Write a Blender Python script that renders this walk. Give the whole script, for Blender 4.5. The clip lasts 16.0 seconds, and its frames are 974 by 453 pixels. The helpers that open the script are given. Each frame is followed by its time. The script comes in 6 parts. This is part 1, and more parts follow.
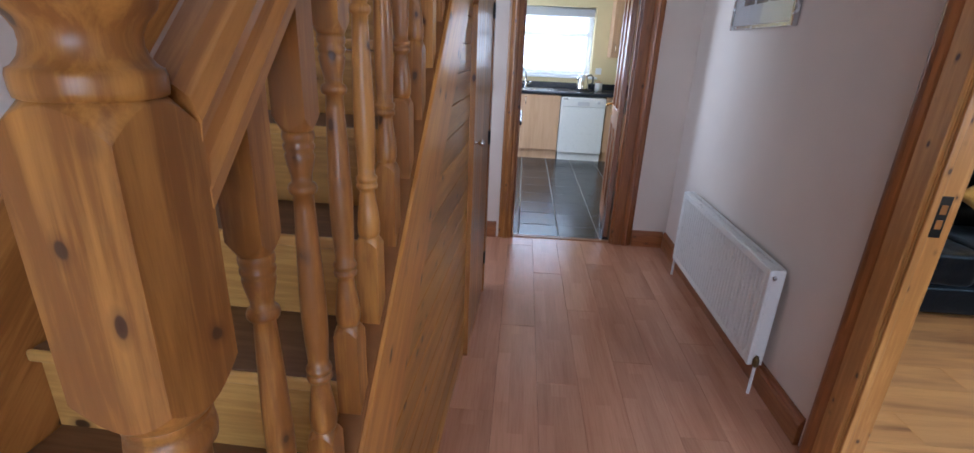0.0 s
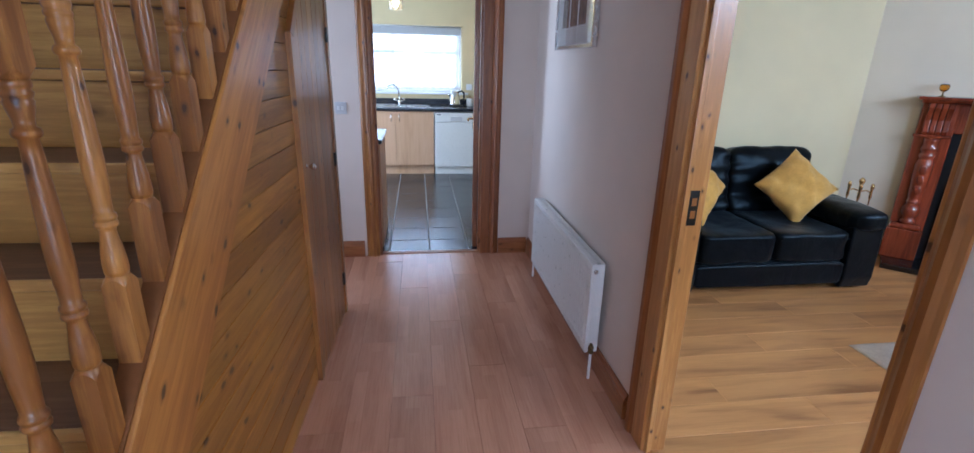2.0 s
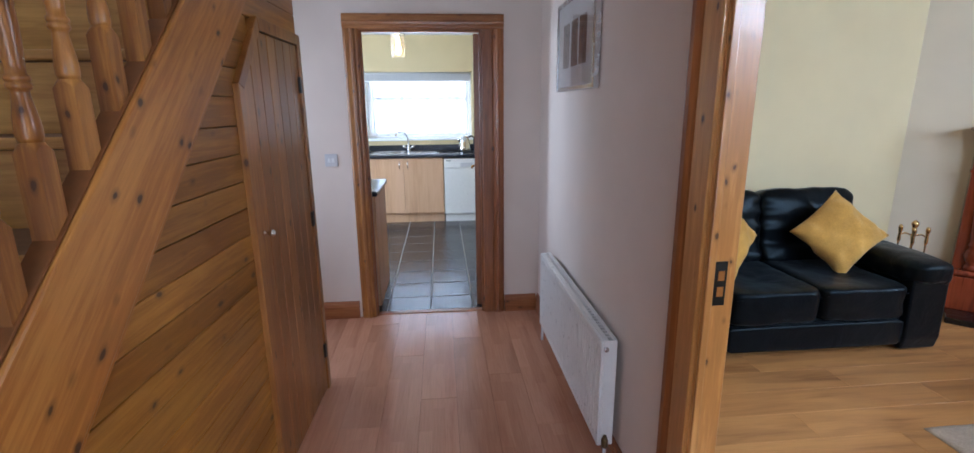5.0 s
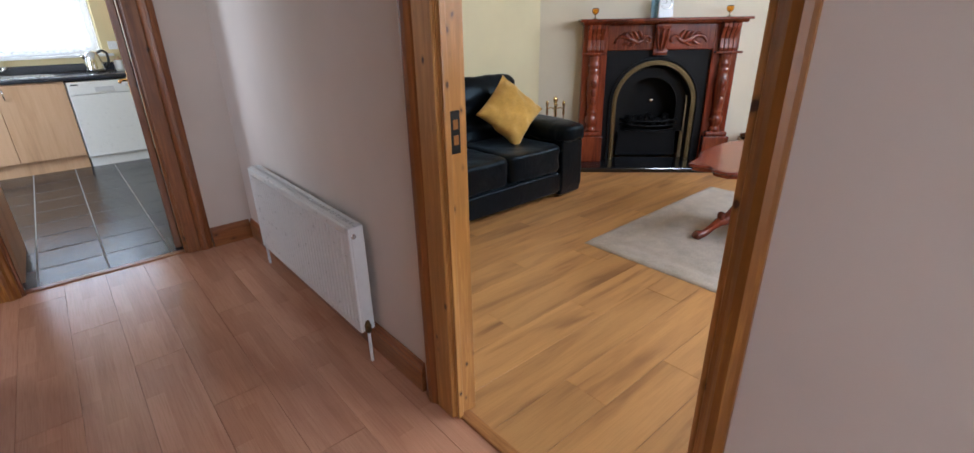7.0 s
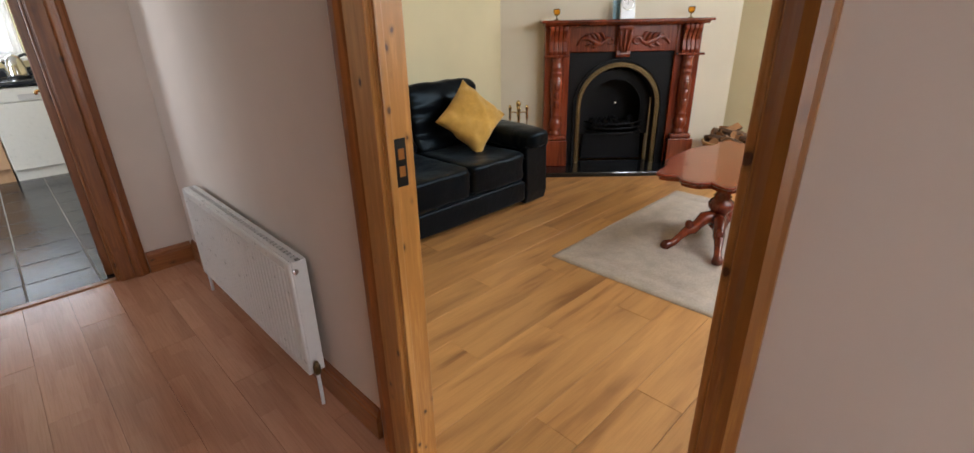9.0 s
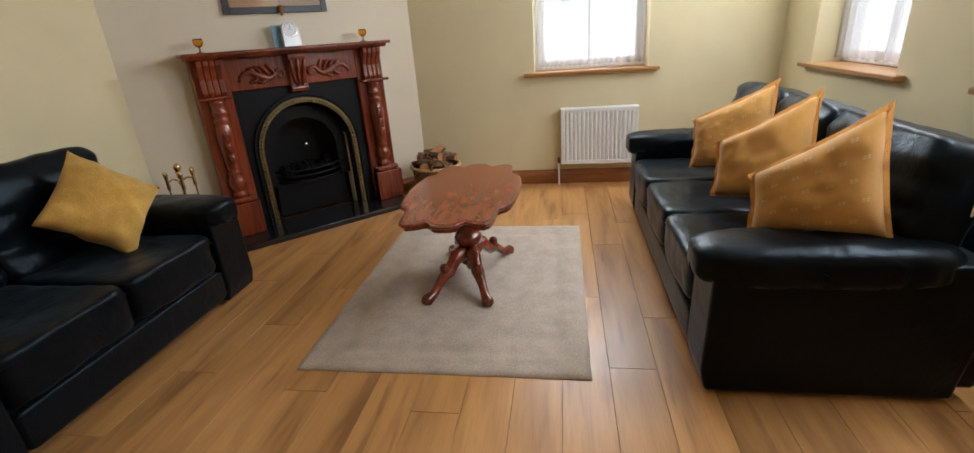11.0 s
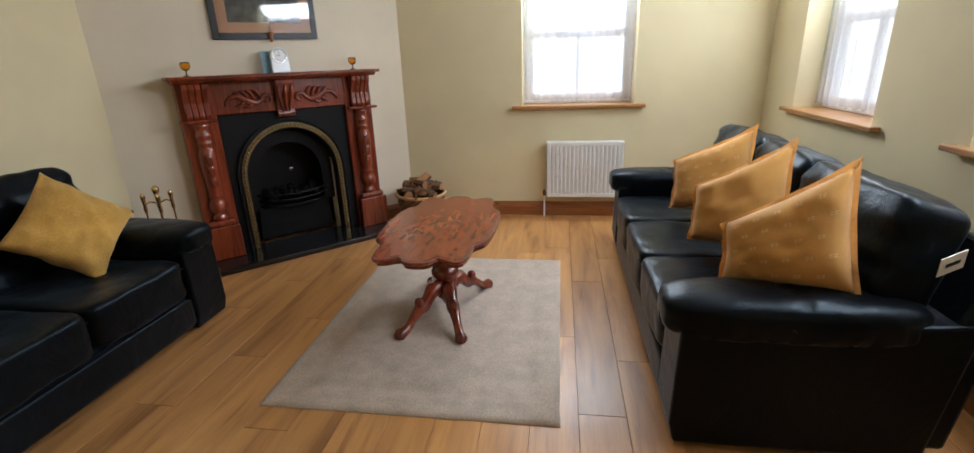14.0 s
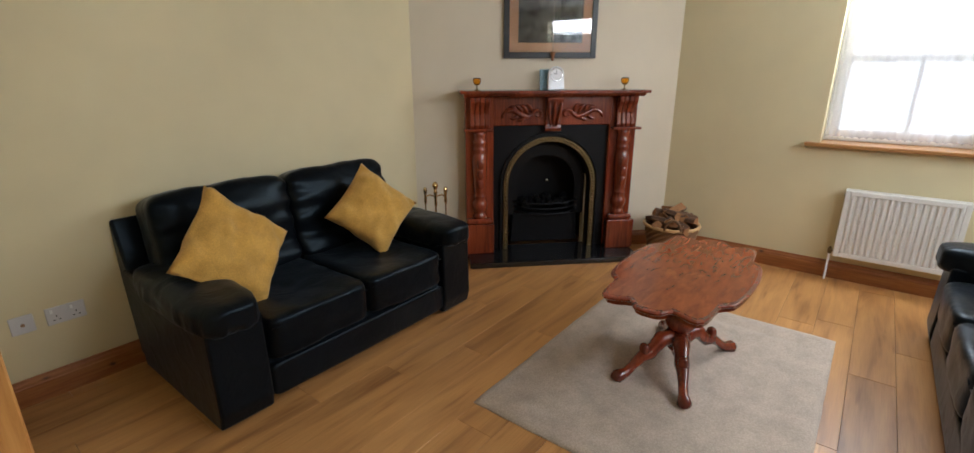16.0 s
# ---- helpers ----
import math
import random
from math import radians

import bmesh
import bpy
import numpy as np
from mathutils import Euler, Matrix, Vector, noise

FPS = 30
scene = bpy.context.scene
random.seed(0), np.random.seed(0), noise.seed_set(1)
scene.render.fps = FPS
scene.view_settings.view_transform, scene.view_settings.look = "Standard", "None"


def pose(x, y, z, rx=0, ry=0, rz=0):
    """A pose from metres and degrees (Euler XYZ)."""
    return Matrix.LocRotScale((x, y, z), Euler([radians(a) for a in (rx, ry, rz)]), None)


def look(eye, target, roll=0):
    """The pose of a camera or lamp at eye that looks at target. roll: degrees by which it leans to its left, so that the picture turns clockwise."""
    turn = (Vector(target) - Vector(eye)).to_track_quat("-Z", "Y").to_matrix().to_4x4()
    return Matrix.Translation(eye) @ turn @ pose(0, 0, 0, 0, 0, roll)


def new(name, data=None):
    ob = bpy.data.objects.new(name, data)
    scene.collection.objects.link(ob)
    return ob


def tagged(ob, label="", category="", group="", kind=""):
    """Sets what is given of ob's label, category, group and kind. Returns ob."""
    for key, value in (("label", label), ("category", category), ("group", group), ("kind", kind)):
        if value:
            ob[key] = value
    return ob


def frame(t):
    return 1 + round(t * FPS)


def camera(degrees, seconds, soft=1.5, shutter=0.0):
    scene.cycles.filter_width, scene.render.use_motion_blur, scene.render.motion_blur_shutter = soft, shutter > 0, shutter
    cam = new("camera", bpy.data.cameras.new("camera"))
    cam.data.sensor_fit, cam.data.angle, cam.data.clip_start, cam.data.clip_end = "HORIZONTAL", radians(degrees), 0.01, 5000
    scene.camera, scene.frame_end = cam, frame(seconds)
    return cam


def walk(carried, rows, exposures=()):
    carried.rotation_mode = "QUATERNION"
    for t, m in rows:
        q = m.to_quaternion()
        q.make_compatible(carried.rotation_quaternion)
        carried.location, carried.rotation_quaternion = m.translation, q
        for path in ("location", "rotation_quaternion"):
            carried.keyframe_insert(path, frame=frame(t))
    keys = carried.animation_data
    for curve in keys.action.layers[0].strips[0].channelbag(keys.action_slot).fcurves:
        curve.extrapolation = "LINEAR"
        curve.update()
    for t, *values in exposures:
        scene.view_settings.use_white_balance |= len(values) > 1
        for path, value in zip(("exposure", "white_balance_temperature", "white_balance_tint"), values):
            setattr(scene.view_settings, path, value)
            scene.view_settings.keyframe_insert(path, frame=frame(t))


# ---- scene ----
cam = camera(89.3, 16.0)
PATH = [
    (0, (-0.149, -0.674, 1.467), (-0.261, 1.2, 0.778), 2.5),
    (0.5, (-0.116, -0.649, 1.453), (0.052, 1.214, 0.743), 4.7),
    (1, (-0.074, -0.658, 1.458), (0.184, 1.199, 0.763), 5.0),
    (1.5, (0.037, -0.696, 1.479), (0.3, 1.184, 0.849), 3.5),
    (2, (0.149, -0.755, 1.509), (0.416, 1.126, 0.885), 1.4),
    (2.5, (0.198, -0.797, 1.529), (0.469, 1.088, 0.916), -1.8),
    (3, (0.217, -0.755, 1.538), (0.49, 1.132, 0.936), 0.4),
    (3.5, (0.2, -0.569, 1.529), (0.451, 1.342, 0.995), 0.8),
    (3.7, (0.195, -0.462, 1.535), (0.401, 1.467, 1.049), 1.4),
    (5.8, (0.416, -0.387, 1.491), (0.641, 1.543, 1.019), -2.3),
    (6, (0.353, -0.31, 1.447), (0.858, 1.551, 0.916), -2.4),
    (6.5, (0.252, -0.274, 1.372), (1.341, 1.276, 0.732), -0.9),
    (7, (0.224, -0.363, 1.345), (1.424, 1.042, 0.58), -1.1),
    (7.5, (0.184, -0.477, 1.365), (1.437, 0.863, 0.567), -0.5),
    (8, (0.185, -0.491, 1.37), (1.423, 0.862, 0.574), -2.0),
    (8.2, (0.202, -0.458, 1.369), (1.438, 0.897, 0.571), -2.1),
    (10.3, (0.772, 0.068, 1.433), (2.418, 0.954, 0.723), -2.3),
    (10.5, (0.820, 0.111, 1.41), (2.539, 0.842, 0.696), -3.3),
    (11, (0.932, 0.252, 1.352), (2.768, 0.563, 0.622), -4.2),
    (11.5, (0.96, 0.255, 1.352), (2.781, 0.469, 0.551), -3.1),
    (11.8, (0.958, 0.25, 1.335), (2.722, 0.44, 0.437), -4.4),
    (12, (0.953, 0.245, 1.322), (2.676, 0.425, 0.322), -4.8),
    (12.5, (0.943, 0.24, 1.322), (2.565, 0.417, 0.167), -4.7),
    (13, (0.94, 0.203, 1.35), (2.674, 0.38, 0.369), -4.0),
    (13.5, (0.954, 0.162, 1.358), (2.779, 0.336, 0.557), -3.8),
    (14, (0.987, 0.165, 1.41), (2.857, 0.452, 0.762), -2.0),
    (14.5, (1.057, 0.198, 1.413), (2.915, 0.577, 0.776), -1.1),
    (15, (1.211, 0.226, 1.422), (3.049, 0.683, 0.778), -1.5),
    (15.5, (1.202, 0.211, 1.48), (2.93, 0.993, 0.847), -1.5),
    (16, (1.097, 0.189, 1.494), (2.601, 1.362, 0.894), -0.1),
]
EXPOSURES = [(0.0, 0.43, 5000, 10), (1.0, 0.5, 4500, 10), (1.5, 0.54, 4550, 10), (2.5, 0.42, 4950, 10), (3.5, 0.47, 5500, 10), (6.0, 0.46, 4800, 10), (6.5, 0.38, 5000, 10), (7.0, 0.42, 5450, 10), (7.5, 0.4, 5900, 10),
             (8.2, 0.4, 6050, 10), (10.5, 0.1, 6200, 10), (11.5, -0.05, 5850, 10), (12.5, 0.45, 5800, 10), (13.5, 0.08, 5850, 10), (14.5, -0.07, 5850, 10), (16.0, -0.05, 6000, 10)]
walk(cam, [(t, look(eye, target, roll)) for t, eye, target, roll in PATH], EXPOSURES)

# ---- world, daylight and exposure ----
world = bpy.data.worlds.new("sky")
scene.world = world
world.use_nodes = True
wn, wl = world.node_tree.nodes, world.node_tree.links
wn.clear()
sky = wn.new("ShaderNodeTexSky")
sky.sky_type = "NISHITA"
sky.sun_disc = False
sky.sun_elevation, sky.sun_rotation = radians(42), radians(150)
sky.air_density, sky.dust_density = 1.0, 3.0
bg = wn.new("ShaderNodeBackground")
bg.inputs["Strength"].default_value = 0.15
wo = wn.new("ShaderNodeOutputWorld")
wl.new(sky.outputs[0], bg.inputs["Color"])
wl.new(bg.outputs[0], wo.inputs["Surface"])


def lamp_area(name, m, width, height, watts, colour=(1, 1, 1)):
    data = bpy.data.lights.new(name, "AREA")
    data.shape, data.size, data.size_y = "RECTANGLE", width, height
    data.energy, data.color = watts, colour
    ob = new(name, data)
    ob.matrix_world = m
    return ob


sun = bpy.data.lights.new("sun", "SUN")
sun.energy, sun.angle, sun.color = 0.6, radians(25), (1.0, 0.96, 0.9)
new("sun", sun).matrix_world = look((3, -6, 9), (0, 0, 0))

DAY = (0.95, 0.98, 1.0)
# daylight just outside each window; sources never in view are marked below
lamp_area("daylight_east", look((5.90, 0.02, 1.68), (0, 0.02, 1.68)), 0.92, 1.35, 7, DAY)
lamp_area("daylight_south", look((4.66, -1.97, 1.68), (4.66, 3, 1.68)), 1.5, 1.5, 11, DAY)
lamp_area("daylight_south_two", look((3.01, -1.97, 1.68), (3.01, 3, 1.68)), 1.5, 1.5, 11, DAY)
# lamps added out of view in the same openings; most of the room's daylight
lamp_area("skylight_east", look((5.53, 0.02, 2.16), (2.6, 0.02, 0.6)), 0.90, 0.24, 30, DAY)
lamp_area("skylight_south", look((4.42, -1.59, 2.16), (4.42, 1.2, 0.4)), 0.90, 0.24, 27, DAY)
lamp_area("skylight_south_two", look((2.77, -1.59, 2.16), (2.77, 1.2, 0.4)), 0.90, 0.24, 27, DAY)
lamp_area("daylight_kitchen", look((0.06, 7.35, 1.58), (0.06, 3, 1.2)), 1.4, 0.95, 20, DAY)
# added fill behind an unseen opening in the west wall, to brighten the kitchen
lamp_area("fill_kitchen_side", look((-2.32, 5.0, 1.4), (2, 5.0, 0.8)), 1.2, 1.8, 75, DAY)
# front entrance is never in view; its glazing is assumed, to light the hall
lamp_area("unseen_front_daylight", look((0.35, -2.80, 1.45), (0.62, 3, 1.1)), 1.3, 1.75, 20, DAY)
# added fill through an invented opening beside the nook; no window is known there
lamp_area("fill_nook", look((-1.36, 2.64, 1.45), (1.0, 2.1, 0.8)), 0.7, 1.25, 7.5, DAY)
# added fill from above the stairs; the landing opening is unseen and assumed
lamp_area("fill_landing", look((-1.38, 0.75, 3.45), (1.0, 0.75, 0.6)), 1.5, 1.2, 8, DAY)

# ---- materials ----
def mat(name):
    m = bpy.data.materials.new(name)
    m.use_nodes = True
    nt = m.node_tree
    return m, nt.nodes, nt.links, nt.nodes["Principled BSDF"]


def ramp(n, stops):
    r = n.new("ShaderNodeValToRGB")
    els = r.color_ramp.elements
    while len(els) < len(stops):
        els.new(0.5)
    for e, (p, c) in zip(els, stops):
        e.position, e.color = p, (*c, 1)
    return r


def coords(n, l, scale=(1, 1, 1), rot=(0, 0, 0), kind="Object", random_shift=False, slope=0.0):
    tc = n.new("ShaderNodeTexCoord")
    mp = n.new("ShaderNodeMapping")
    mp.inputs["Scale"].default_value = scale
    mp.inputs["Rotation"].default_value = [radians(a) for a in rot]
    if slope:
        turn = n.new("ShaderNodeMapping")
        turn.inputs["Rotation"].default_value = (-radians(slope), 0, 0)
        l.new(tc.outputs[kind], turn.inputs["Vector"])
        l.new(turn.outputs[0], mp.inputs["Vector"])
    else:
        l.new(tc.outputs[kind], mp.inputs["Vector"])
    if random_shift:
        oi = n.new("ShaderNodeObjectInfo")
        vm = n.new("ShaderNodeVectorMath")
        vm.operation = "MULTIPLY"
        cmb = n.new("ShaderNodeCombineXYZ")
        for i in range(3):
            l.new(oi.outputs["Random"], cmb.inputs[i])
        l.new(cmb.outputs[0], vm.inputs[0])
        vm.inputs[1].default_value = (37.0, 53.0, 29.0)
        l.new(vm.outputs[0], mp.inputs["Location"])
    return mp


def noise_tex(n, l, vec, scale, detail=4, rough=0.55, distort=0.0):
    t = n.new("ShaderNodeTexNoise")
    t.inputs["Scale"].default_value, t.inputs["Detail"].default_value = scale, detail
    t.inputs["Roughness"].default_value, t.inputs["Distortion"].default_value = rough, distort
    l.new(vec.outputs[0], t.inputs["Vector"])
    return t


def mixc(n, l, a, b, fac, mode="MIX"):
    m = n.new("ShaderNodeMix")
    m.data_type, m.blend_type = "RGBA", mode
    for sock, v in ((m.inputs["Factor"], fac), (m.inputs["A"], a), (m.inputs["B"], b)):
        if hasattr(v, "links"):
            l.new(v, sock)
        elif isinstance(v, tuple):
            sock.default_value = (*v, 1)
        else:
            sock.default_value = v
    return m.outputs["Result"]


def bump(n, l, height, strength, distance, p):
    b = n.new("ShaderNodeBump")
    b.inputs["Strength"].default_value, b.inputs["Distance"].default_value = strength, distance
    l.new(height, b.inputs["Height"])
    l.new(b.outputs[0], p.inputs["Normal"])
    return b


def paint(name, colour, rough=0.75, vary=0.06, grain=0.15):
    m, n, l, p = mat(name)
    c = coords(n, l)
    big = noise_tex(n, l, c, 1.7, 3)
    fine = noise_tex(n, l, c, 160, 2)
    dark = tuple(v * (1 - vary) for v in colour)
    lite = tuple(min(1, v * (1 + vary * 0.6)) for v in colour)
    r = ramp(n, [(0.3, dark), (0.7, lite)])
    l.new(big.outputs["Fac"], r.inputs[0])
    l.new(r.outputs[0], p.inputs["Base Color"])
    p.inputs["Roughness"].default_value = rough
    bump(n, l, fine.outputs["Fac"], grain, 0.002, p)
    return m


def wood(name, light, dark, grain_axis="Z", scale=1.0, rough=0.35, knots=True, knot_colour=(0.07, 0.026, 0.011), coat=0.25, piece=False, knot_size=8.5, slope=0.0):
    """Varnished timber: stretched grain, growth streaks and scattered knots."""
    m, n, l, p = mat(name)
    s = {"X": (0.9, 13, 13), "Y": (13, 0.9, 13), "Z": (13, 13, 0.9)}[grain_axis]
    c = coords(n, l, tuple(v * scale for v in s), random_shift=piece, slope=slope)
    wide = noise_tex(n, l, c, 0.55, 3, 0.5, 0.4)
    fine = noise_tex(n, l, c, 5.0, 6, 0.65, 0.3)
    mid = tuple((a + b) / 2 for a, b in zip(light, dark))
    r = ramp(n, [(0.36, tuple(v * 0.8 for v in dark)), (0.47, dark), (0.53, mid), (0.62, light)])
    mx = n.new("ShaderNodeMath")
    mx.operation = "MULTIPLY_ADD"
    l.new(fine.outputs["Fac"], mx.inputs[0])
    mx.inputs[1].default_value = 0.45
    ad = n.new("ShaderNodeMath")
    ad.operation = "MULTIPLY"
    l.new(wide.outputs["Fac"], ad.inputs[0])
    ad.inputs[1].default_value = 0.55
    l.new(ad.outputs[0], mx.inputs[2])
    l.new(mx.outputs[0], r.inputs[0])
    col = r.outputs[0]
    if knots:
        k = {"X": (0.6, 1, 1), "Y": (1, 0.6, 1), "Z": (1, 1, 0.6)}[grain_axis]
        ck = coords(n, l, k, random_shift=piece, slope=slope)
        v = n.new("ShaderNodeTexVoronoi")
        v.inputs["Scale"].default_value = knot_size * 1.5
        v.inputs["Randomness"].default_value = 1.0
        wob = noise_tex(n, l, ck, 18, 2)
        jig = mixc(n, l, ck.outputs[0], wob.outputs["Color"], 0.018)
        l.new(jig, v.inputs["Vector"])
        kr = ramp(n, [(0.0, (1, 1, 1)), (0.088, (0.95, 0.95, 0.95)), (0.115, (0.40, 0.40, 0.40)), (0.22, (0, 0, 0))])
        l.new(v.outputs["Distance"], kr.inputs[0])
        col = mixc(n, l, col, knot_colour, kr.outputs[0])
    if piece:
        oi = n.new("ShaderNodeObjectInfo")
        hs = n.new("ShaderNodeHueSaturation")
        mr = n.new("ShaderNodeMapRange")
        mr.inputs["To Min"].default_value, mr.inputs["To Max"].default_value = 0.82, 1.12
        l.new(oi.outputs["Random"], mr.inputs["Value"])
        l.new(mr.outputs[0], hs.inputs["Value"])
        l.new(col, hs.inputs["Color"])
        col = hs.outputs[0]
    l.new(col, p.inputs["Base Color"])
    p.inputs["Roughness"].default_value = rough
    p.inputs["Coat Weight"].default_value = coat
    p.inputs["Coat Roughness"].default_value = 0.15
    bump(n, l, fine.outputs["Fac"], 0.12, 0.002, p)
    return m


def plain(name, colour, rough=0.5, metal=0.0, vary=0.12, scale=30, bumpy=0.05, coat=0.0, spec=0.5):
    m, n, l, p = mat(name)
    c = coords(n, l)
    t = noise_tex(n, l, c, scale, 4)
    r = ramp(n, [(0.3, tuple(v * (1 - vary) for v in colour)), (0.7, tuple(min(1, v * (1 + vary)) for v in colour))])
    l.new(t.outputs["Fac"], r.inputs[0])
    l.new(r.outputs[0], p.inputs["Base Color"])
    rr = ramp(n, [(0.3, (rough * 0.8,) * 3), (0.7, (min(1, rough * 1.2),) * 3)])
    l.new(t.outputs["Fac"], rr.inputs[0])
    l.new(rr.outputs[0], p.inputs["Roughness"])
    p.inputs["Metallic"].default_value = metal
    p.inputs["Specular IOR Level"].default_value = spec
    p.inputs["Coat Weight"].default_value = coat
    bump(n, l, t.outputs["Fac"], bumpy, 0.002, p)
    return m


def leather():
    m, n, l, p = mat("black_leather")
    c = coords(n, l)
    v = n.new("ShaderNodeTexVoronoi")
    v.inputs["Scale"].default_value = 260
    l.new(c.outputs[0], v.inputs["Vector"])
    crease = noise_tex(n, l, c, 7, 5, 0.6, 1.2)
    r = ramp(n, [(0.3, (0.0015, 0.0018, 0.0028)), (0.7, (0.003, 0.0036, 0.0055))])
    l.new(crease.outputs["Fac"], r.inputs[0])
    l.new(r.outputs[0], p.inputs["Base Color"])
    p.inputs["Roughness"].default_value = 0.34
    p.inputs["Specular IOR Level"].default_value = 0.20
    p.inputs["Sheen Weight"].default_value = 0.10
    p.inputs["Sheen Roughness"].default_value = 0.35
    p.inputs["Sheen Tint"].default_value = (0.6, 0.8, 1.0, 1)
    p.inputs["Specular Tint"].default_value = (0.62, 0.84, 1.0, 1)
    b1 = n.new("ShaderNodeBump")
    b1.inputs["Strength"].default_value, b1.inputs["Distance"].default_value = 0.28, 0.02
    l.new(crease.outputs["Fac"], b1.inputs["Height"])
    b2 = n.new("ShaderNodeBump")
    b2.inputs["Strength"].default_value, b2.inputs["Distance"].default_value = 0.12, 0.001
    l.new(v.outputs["Distance"], b2.inputs["Height"])
    l.new(b1.outputs[0], b2.inputs["Normal"])
    l.new(b2.outputs[0], p.inputs["Normal"])
    return m


def fabric(name, colour, scale=400, rough=0.95, vary=0.15, nap=0.3):
    m, n, l, p = mat(name)
    c = coords(n, l)
    big = noise_tex(n, l, c, 9, 4)
    fine = noise_tex(n, l, c, scale, 2)
    r = ramp(n, [(0.3, tuple(v * (1 - vary) for v in colour)), (0.7, tuple(min(1, v * (1 + vary)) for v in colour))])
    l.new(big.outputs["Fac"], r.inputs[0])
    r2 = ramp(n, [(0.35, (0.8,) * 3), (0.65, (1.0,) * 3)])
    l.new(fine.outputs["Fac"], r2.inputs[0])
    l.new(mixc(n, l, r.outputs[0], r2.outputs[0], 1.0, "MULTIPLY"), p.inputs["Base Color"])
    p.inputs["Roughness"].default_value = rough
    p.inputs["Sheen Weight"].default_value = 0.25
    p.inputs["Specular IOR Level"].default_value = 0.15
    bump(n, l, fine.outputs["Fac"], nap, 0.003, p)
    return m


def glass(name, tint=(1, 1, 1), rough=0.0):
    m, n, l, p = mat(name)
    p.inputs["Base Color"].default_value = (*tint, 1)
    p.inputs["Transmission Weight"].default_value = 1.0
    p.inputs["Roughness"].default_value = rough
    p.inputs["IOR"].default_value = 1.45
    return m


def net():
    m, n, l, p = mat("white_net")
    c = coords(n, l)
    v = n.new("ShaderNodeTexVoronoi")
    v.inputs["Scale"].default_value = 230
    l.new(c.outputs[0], v.inputs["Vector"])
    r = ramp(n, [(0.1, (0.62,) * 3), (0.5, (0.46,) * 3)])
    l.new(v.outputs["Distance"], r.inputs[0])
    tl = n.new("ShaderNodeBsdfTranslucent")
    tl.inputs["Color"].default_value = (0.7, 0.7, 0.72, 1)
    df = n.new("ShaderNodeBsdfDiffuse")
    df.inputs["Color"].default_value = (0.85, 0.85, 0.85, 1)
    tr = n.new("ShaderNodeBsdfTransparent")
    a, b = n.new("ShaderNodeMixShader"), n.new("ShaderNodeMixShader")
    a.inputs[0].default_value = 0.35
    l.new(tl.outputs[0], a.inputs[1])
    l.new(df.outputs[0], a.inputs[2])
    l.new(r.outputs[0], b.inputs[0])
    l.new(tr.outputs[0], b.inputs[1])
    l.new(a.outputs[0], b.inputs[2])
    l.new(b.outputs[0], n["Material Output"].inputs["Surface"])
    n.remove(p)
    return m


def glow(name, colour, strength):
    m, n, l, p = mat(name)
    p.inputs["Base Color"].default_value = (*colour, 1)
    p.inputs["Emission Color"].default_value = (*colour, 1)
    p.inputs["Emission Strength"].default_value = strength
    return m


